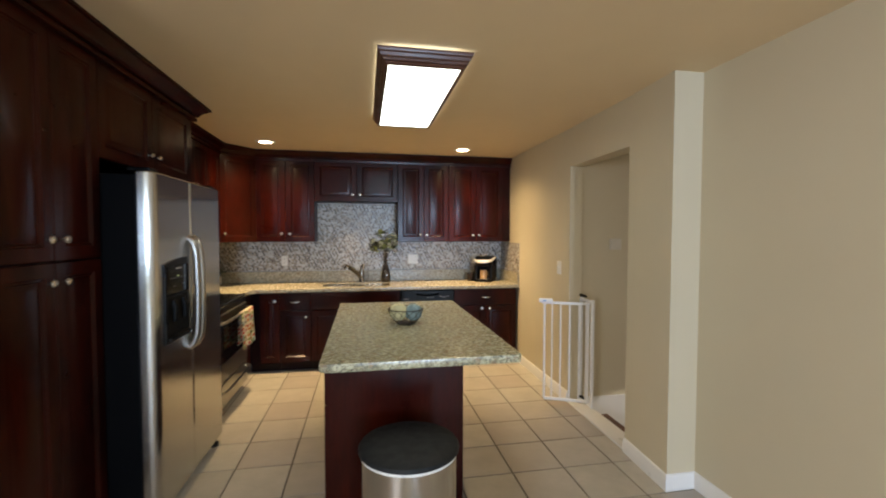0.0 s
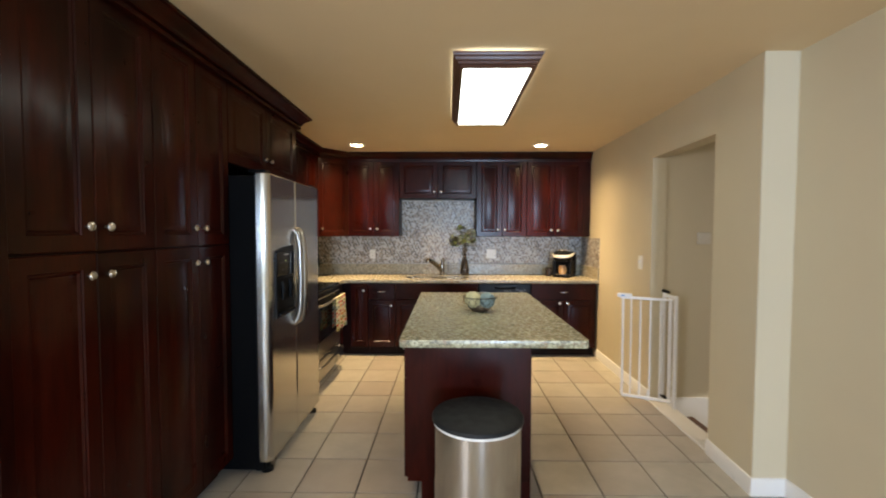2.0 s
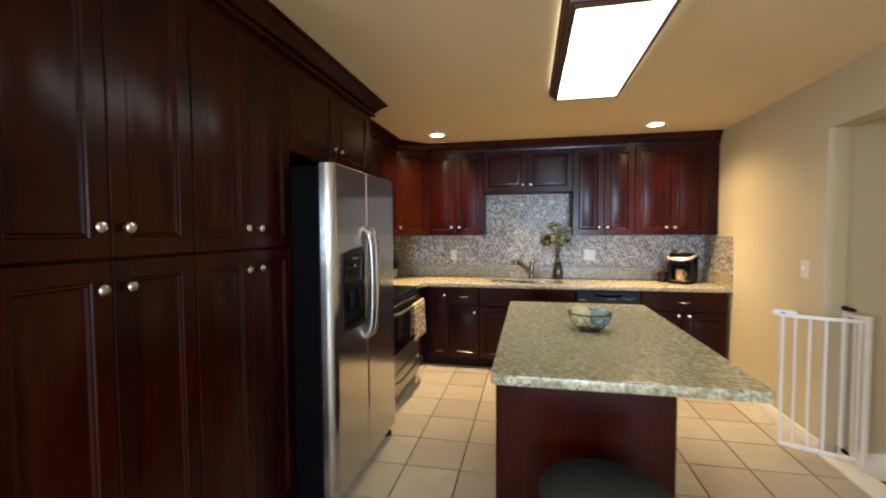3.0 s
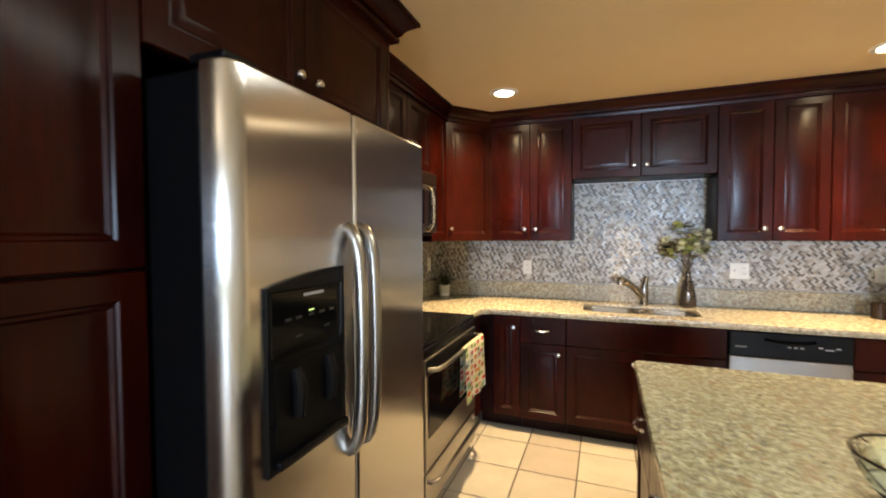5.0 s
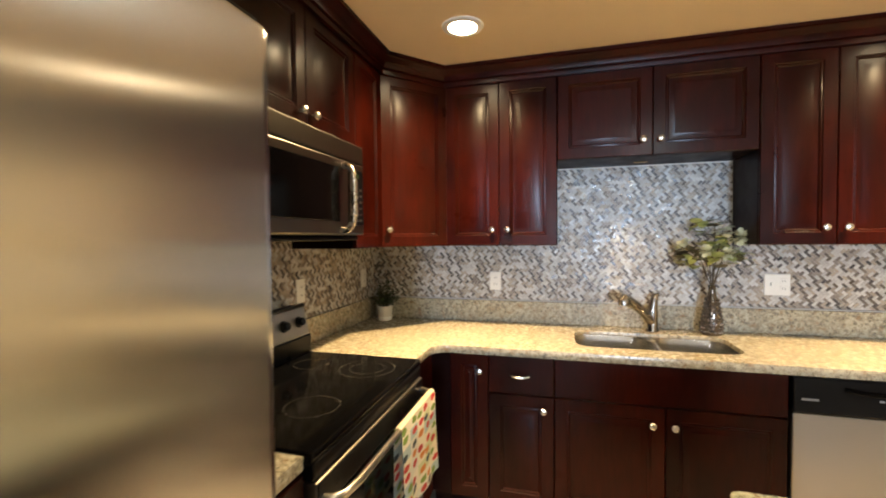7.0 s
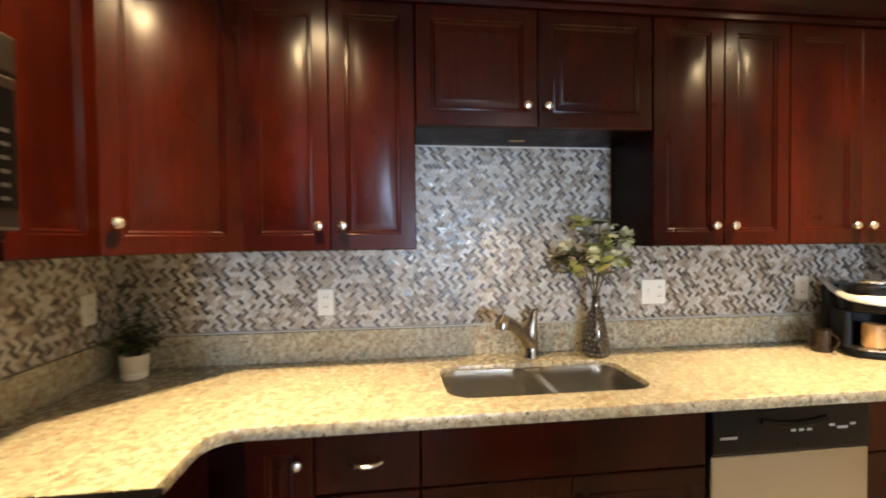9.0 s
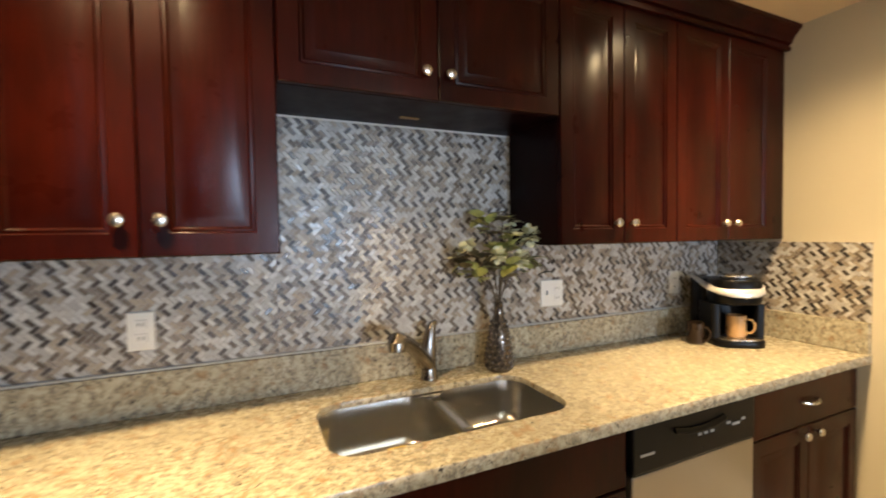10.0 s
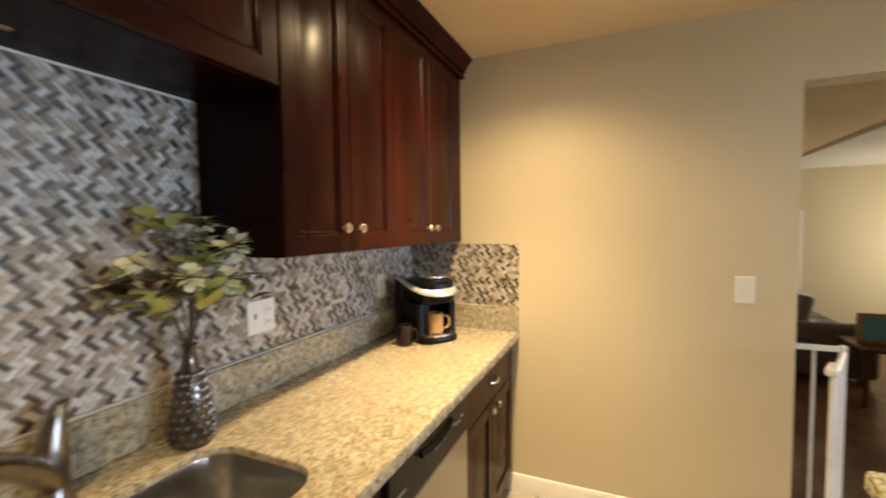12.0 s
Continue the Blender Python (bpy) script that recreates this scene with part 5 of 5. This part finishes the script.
def herringbone(x0, x1, y0, y1):
    """Tiles of a slanting herringbone inside a rectangle: centre, turn and clipped outline."""
    c = math.sqrt(0.5)
    reach = int((abs(x1 - x0) + abs(y1 - y0)) / W) + 8
    found = []
    gap = 0.0009
    for a in range(-reach, reach):
        for b in range(-reach // 2, reach // 2):
            for horizontal in (True, False):
                ox, oy = a + 4 * b, -a
                r = (ox, oy, ox + 2, oy + 1) if horizontal else (ox + 2, oy, ox + 3, oy + 2)
                g = gap / W
                q = [((r[0] + g) * W, (r[1] + g) * W), ((r[2] - g) * W, (r[1] + g) * W), ((r[2] - g) * W, (r[3] - g) * W), ((r[0] + g) * W, (r[3] - g) * W)]
                cx = (x0 + x1) / 2
                cy = (y0 + y1) / 2
                mx_, my_ = (r[0] + r[2]) * W / 2, (r[1] + r[3]) * W / 2
                tx, ty = cx + c * (mx_ - my_), cy + c * (mx_ + my_)
                if tx < x0 - L or tx > x1 + L or ty < y0 - L or ty > y1 + L:
                    continue
                poly = [(cx + c * (x - y), cy + c * (x + y)) for x, y in q]
                cut = clip(poly, x0, x1, y0, y1)
                if len(cut) >= 3:
                    whole = all(x0 < p[0] < x1 and y0 < p[1] < y1 for p in poly)
                    found.append((tx, ty, horizontal, cut, whole, (a + b) % 2 == (0 if horizontal else 1)))
    return found


def slab_into(verts, faces, poly, m, thick, rnd):
    n0 = len(verts)
    k = len(poly)
    sx, sy = rnd.uniform(-0.04, 0.04), rnd.uniform(-0.04, 0.04)
    cx, cy = sum(p[0] for p in poly) / k, sum(p[1] for p in poly) / k
    for x, y in poly:
        verts.append(m @ Vector((x, y, 0.0)))
    for x, y in poly:
        verts.append(m @ Vector((x + (cx - x) * 0.03, y + (cy - y) * 0.03, thick + sx * (x - cx) + sy * (y - cy))))
    faces.append([n0 + k + i for i in range(k)])
    for i in range(k):
        j = (i + 1) % k
        faces.append([n0 + i, n0 + j, n0 + k + j, n0 + k + i])


def splash(name, m, rects, label, pick=None):
    """Mosaic on a wall: m maps u, v, w; rects (u0, u1, v0, v1); pick: the stretch whose tiles are single objects."""
    bm = bmesh.new()
    for u0, u1, v0, v1 in rects:
        box(u0, u1, v0, v1, 0.0005, 0.0030, 0, bm=bm, m=m)
    wall_ob = solid(name, bm, MOSAIC_GROUT, label, "splashback", kind="structure")
    verts, faces, rnd, singles, shades = [], [], random.Random(3), [], []
    for u0, u1, v0, v1 in rects:
        for tx, ty, horizontal, poly, whole, spot in herringbone(u0, u1, v0, v1):
            dark = 1 if rnd.random() < (0.54 if spot else 0.03) else 0
            if pick and whole and pick[0] < tx < pick[1] and pick[2] < ty < pick[3] and len(singles) < 300:
                singles.append((tx, ty, horizontal, dark))
            else:
                slab_into(verts, faces, poly, m @ Matrix.Translation((0, 0, 0.0030)), 0.0032, rnd)
                shades += [dark] * (len(faces) - len(shades))
    me = bpy.data.meshes.new("tiles")
    me.from_pydata(verts, [], faces)
    for k in (0, 1):
        me.materials.append(MOSAIC_MANY[k])
    me.polygons.foreach_set("material_index", shades)
    ob = new("tiles", me)
    ob.parent = wall_ob
    tagged(ob, "small herringbone mosaic tiles in grey and brown", kind="stuff")
    if singles:
        half_l, half_w = L / 2 - 0.0009, W / 2 - 0.0009
        v1_, f1_ = [], []
        slab_into(v1_, f1_, [(-half_l, -half_w), (half_l, -half_w), (half_l, half_w), (-half_l, half_w)], Matrix.Identity(4), 0.0032, random.Random(1))
        ones = []
        for k in (0, 1):
            ones.append(bpy.data.meshes.new("tile"))
            ones[k].from_pydata(v1_, [], f1_)
            ones[k].materials.append(MOSAIC_ONE[k])
        for tx, ty, horizontal, dark in singles:
            t = new("tile", ones[dark])
            t.parent = wall_ob
            t.matrix_basis = m @ Matrix.Translation((tx, ty, 0.0030)) @ Matrix.Rotation(radians(45 if horizontal else -45), 4, "Z") @ pose(0, 0, 0, rnd.uniform(-2, 2), rnd.uniform(-2, 2), 0)
    return wall_ob


splash("splashback_north", facing((0, 0, 0), "south"), [(WALL_L + 0.008, -2.309, SP + 0.001, 1.386), (-2.309, -1.376, SP + 0.001, 1.838), (-1.376, -0.008, SP + 0.001, 1.386)], "herringbone mosaic splashback of grey and brown tiles", (-1.88, -1.58, 1.22, 1.56))
splash("splashback_west", facing((WALL_L, 0, 0), "east"), [(-1.944, -0.934, 0.90, 1.436), (-0.934, -0.008, SP + 0.001, 1.386)], "herringbone mosaic splashback behind the stove")
splash("splashback_east", facing((0, 0, 0), "west"), [(0.008, 0.655, SP + 0.001, 1.372)], "herringbone mosaic splashback beside the coffee maker")
solid("trim_splash_top", box(-2.309, -1.376, -0.009, -0.001, 1.838, 1.845, 0.001), TRIM, "thin pale edge strip above the mosaic", "edge strip", kind="structure")
solid("trim_splash_line", box(WALL_L + 0.024, -0.024, -0.017, -0.0075, SP - 0.001, SP + 0.009, 0.003), plain("grey_liner", (0.46, 0.46, 0.44), 0.35), "thin grey liner above the granite upstand", "edge strip", kind="structure")

# ---- floor tiles ----
floor = solid("floor", box(WALL_L - T, T, BACK_S - T, T, -0.10, -0.008, 0), GROUT, "beige ceramic tile floor with dark grout", "floor", kind="structure")
PXT, PYT = 0.3405, 0.3465
XL = [-2.561 + PXT * k for k in range(-3, 9)]
YL = [-1.797 + PYT * k for k in range(-34, 6)]
gapw = 0.0085
bm = bmesh.new()
tw, tl = PXT - gapw, PYT - gapw
box(-tw / 2, tw / 2, -tl / 2, tl / 2, -0.009, 0.0, 0.0022, bm=bm)
one = to_mesh("tile", bm, TILE_FLOOR)
for xa in XL:
    for ya in YL:
        lo, hi = max(xa, WALL_L - 0.06), min(xa + PXT, DINE_R + 0.02 if ya < -3.1 else 0.06)
        ylo, yhi = max(ya, BACK_S - 0.06), min(ya + PYT, 0.06)
        if hi - lo < 0.03 or yhi - ylo < 0.03:
            continue
        t = new("tile", one)
        t.parent = floor
        t.location = ((lo + hi) / 2, (ylo + yhi) / 2, 0)
        t.scale = ((hi - lo - gapw) / tw, (yhi - ylo - gapw) / tl, 1)
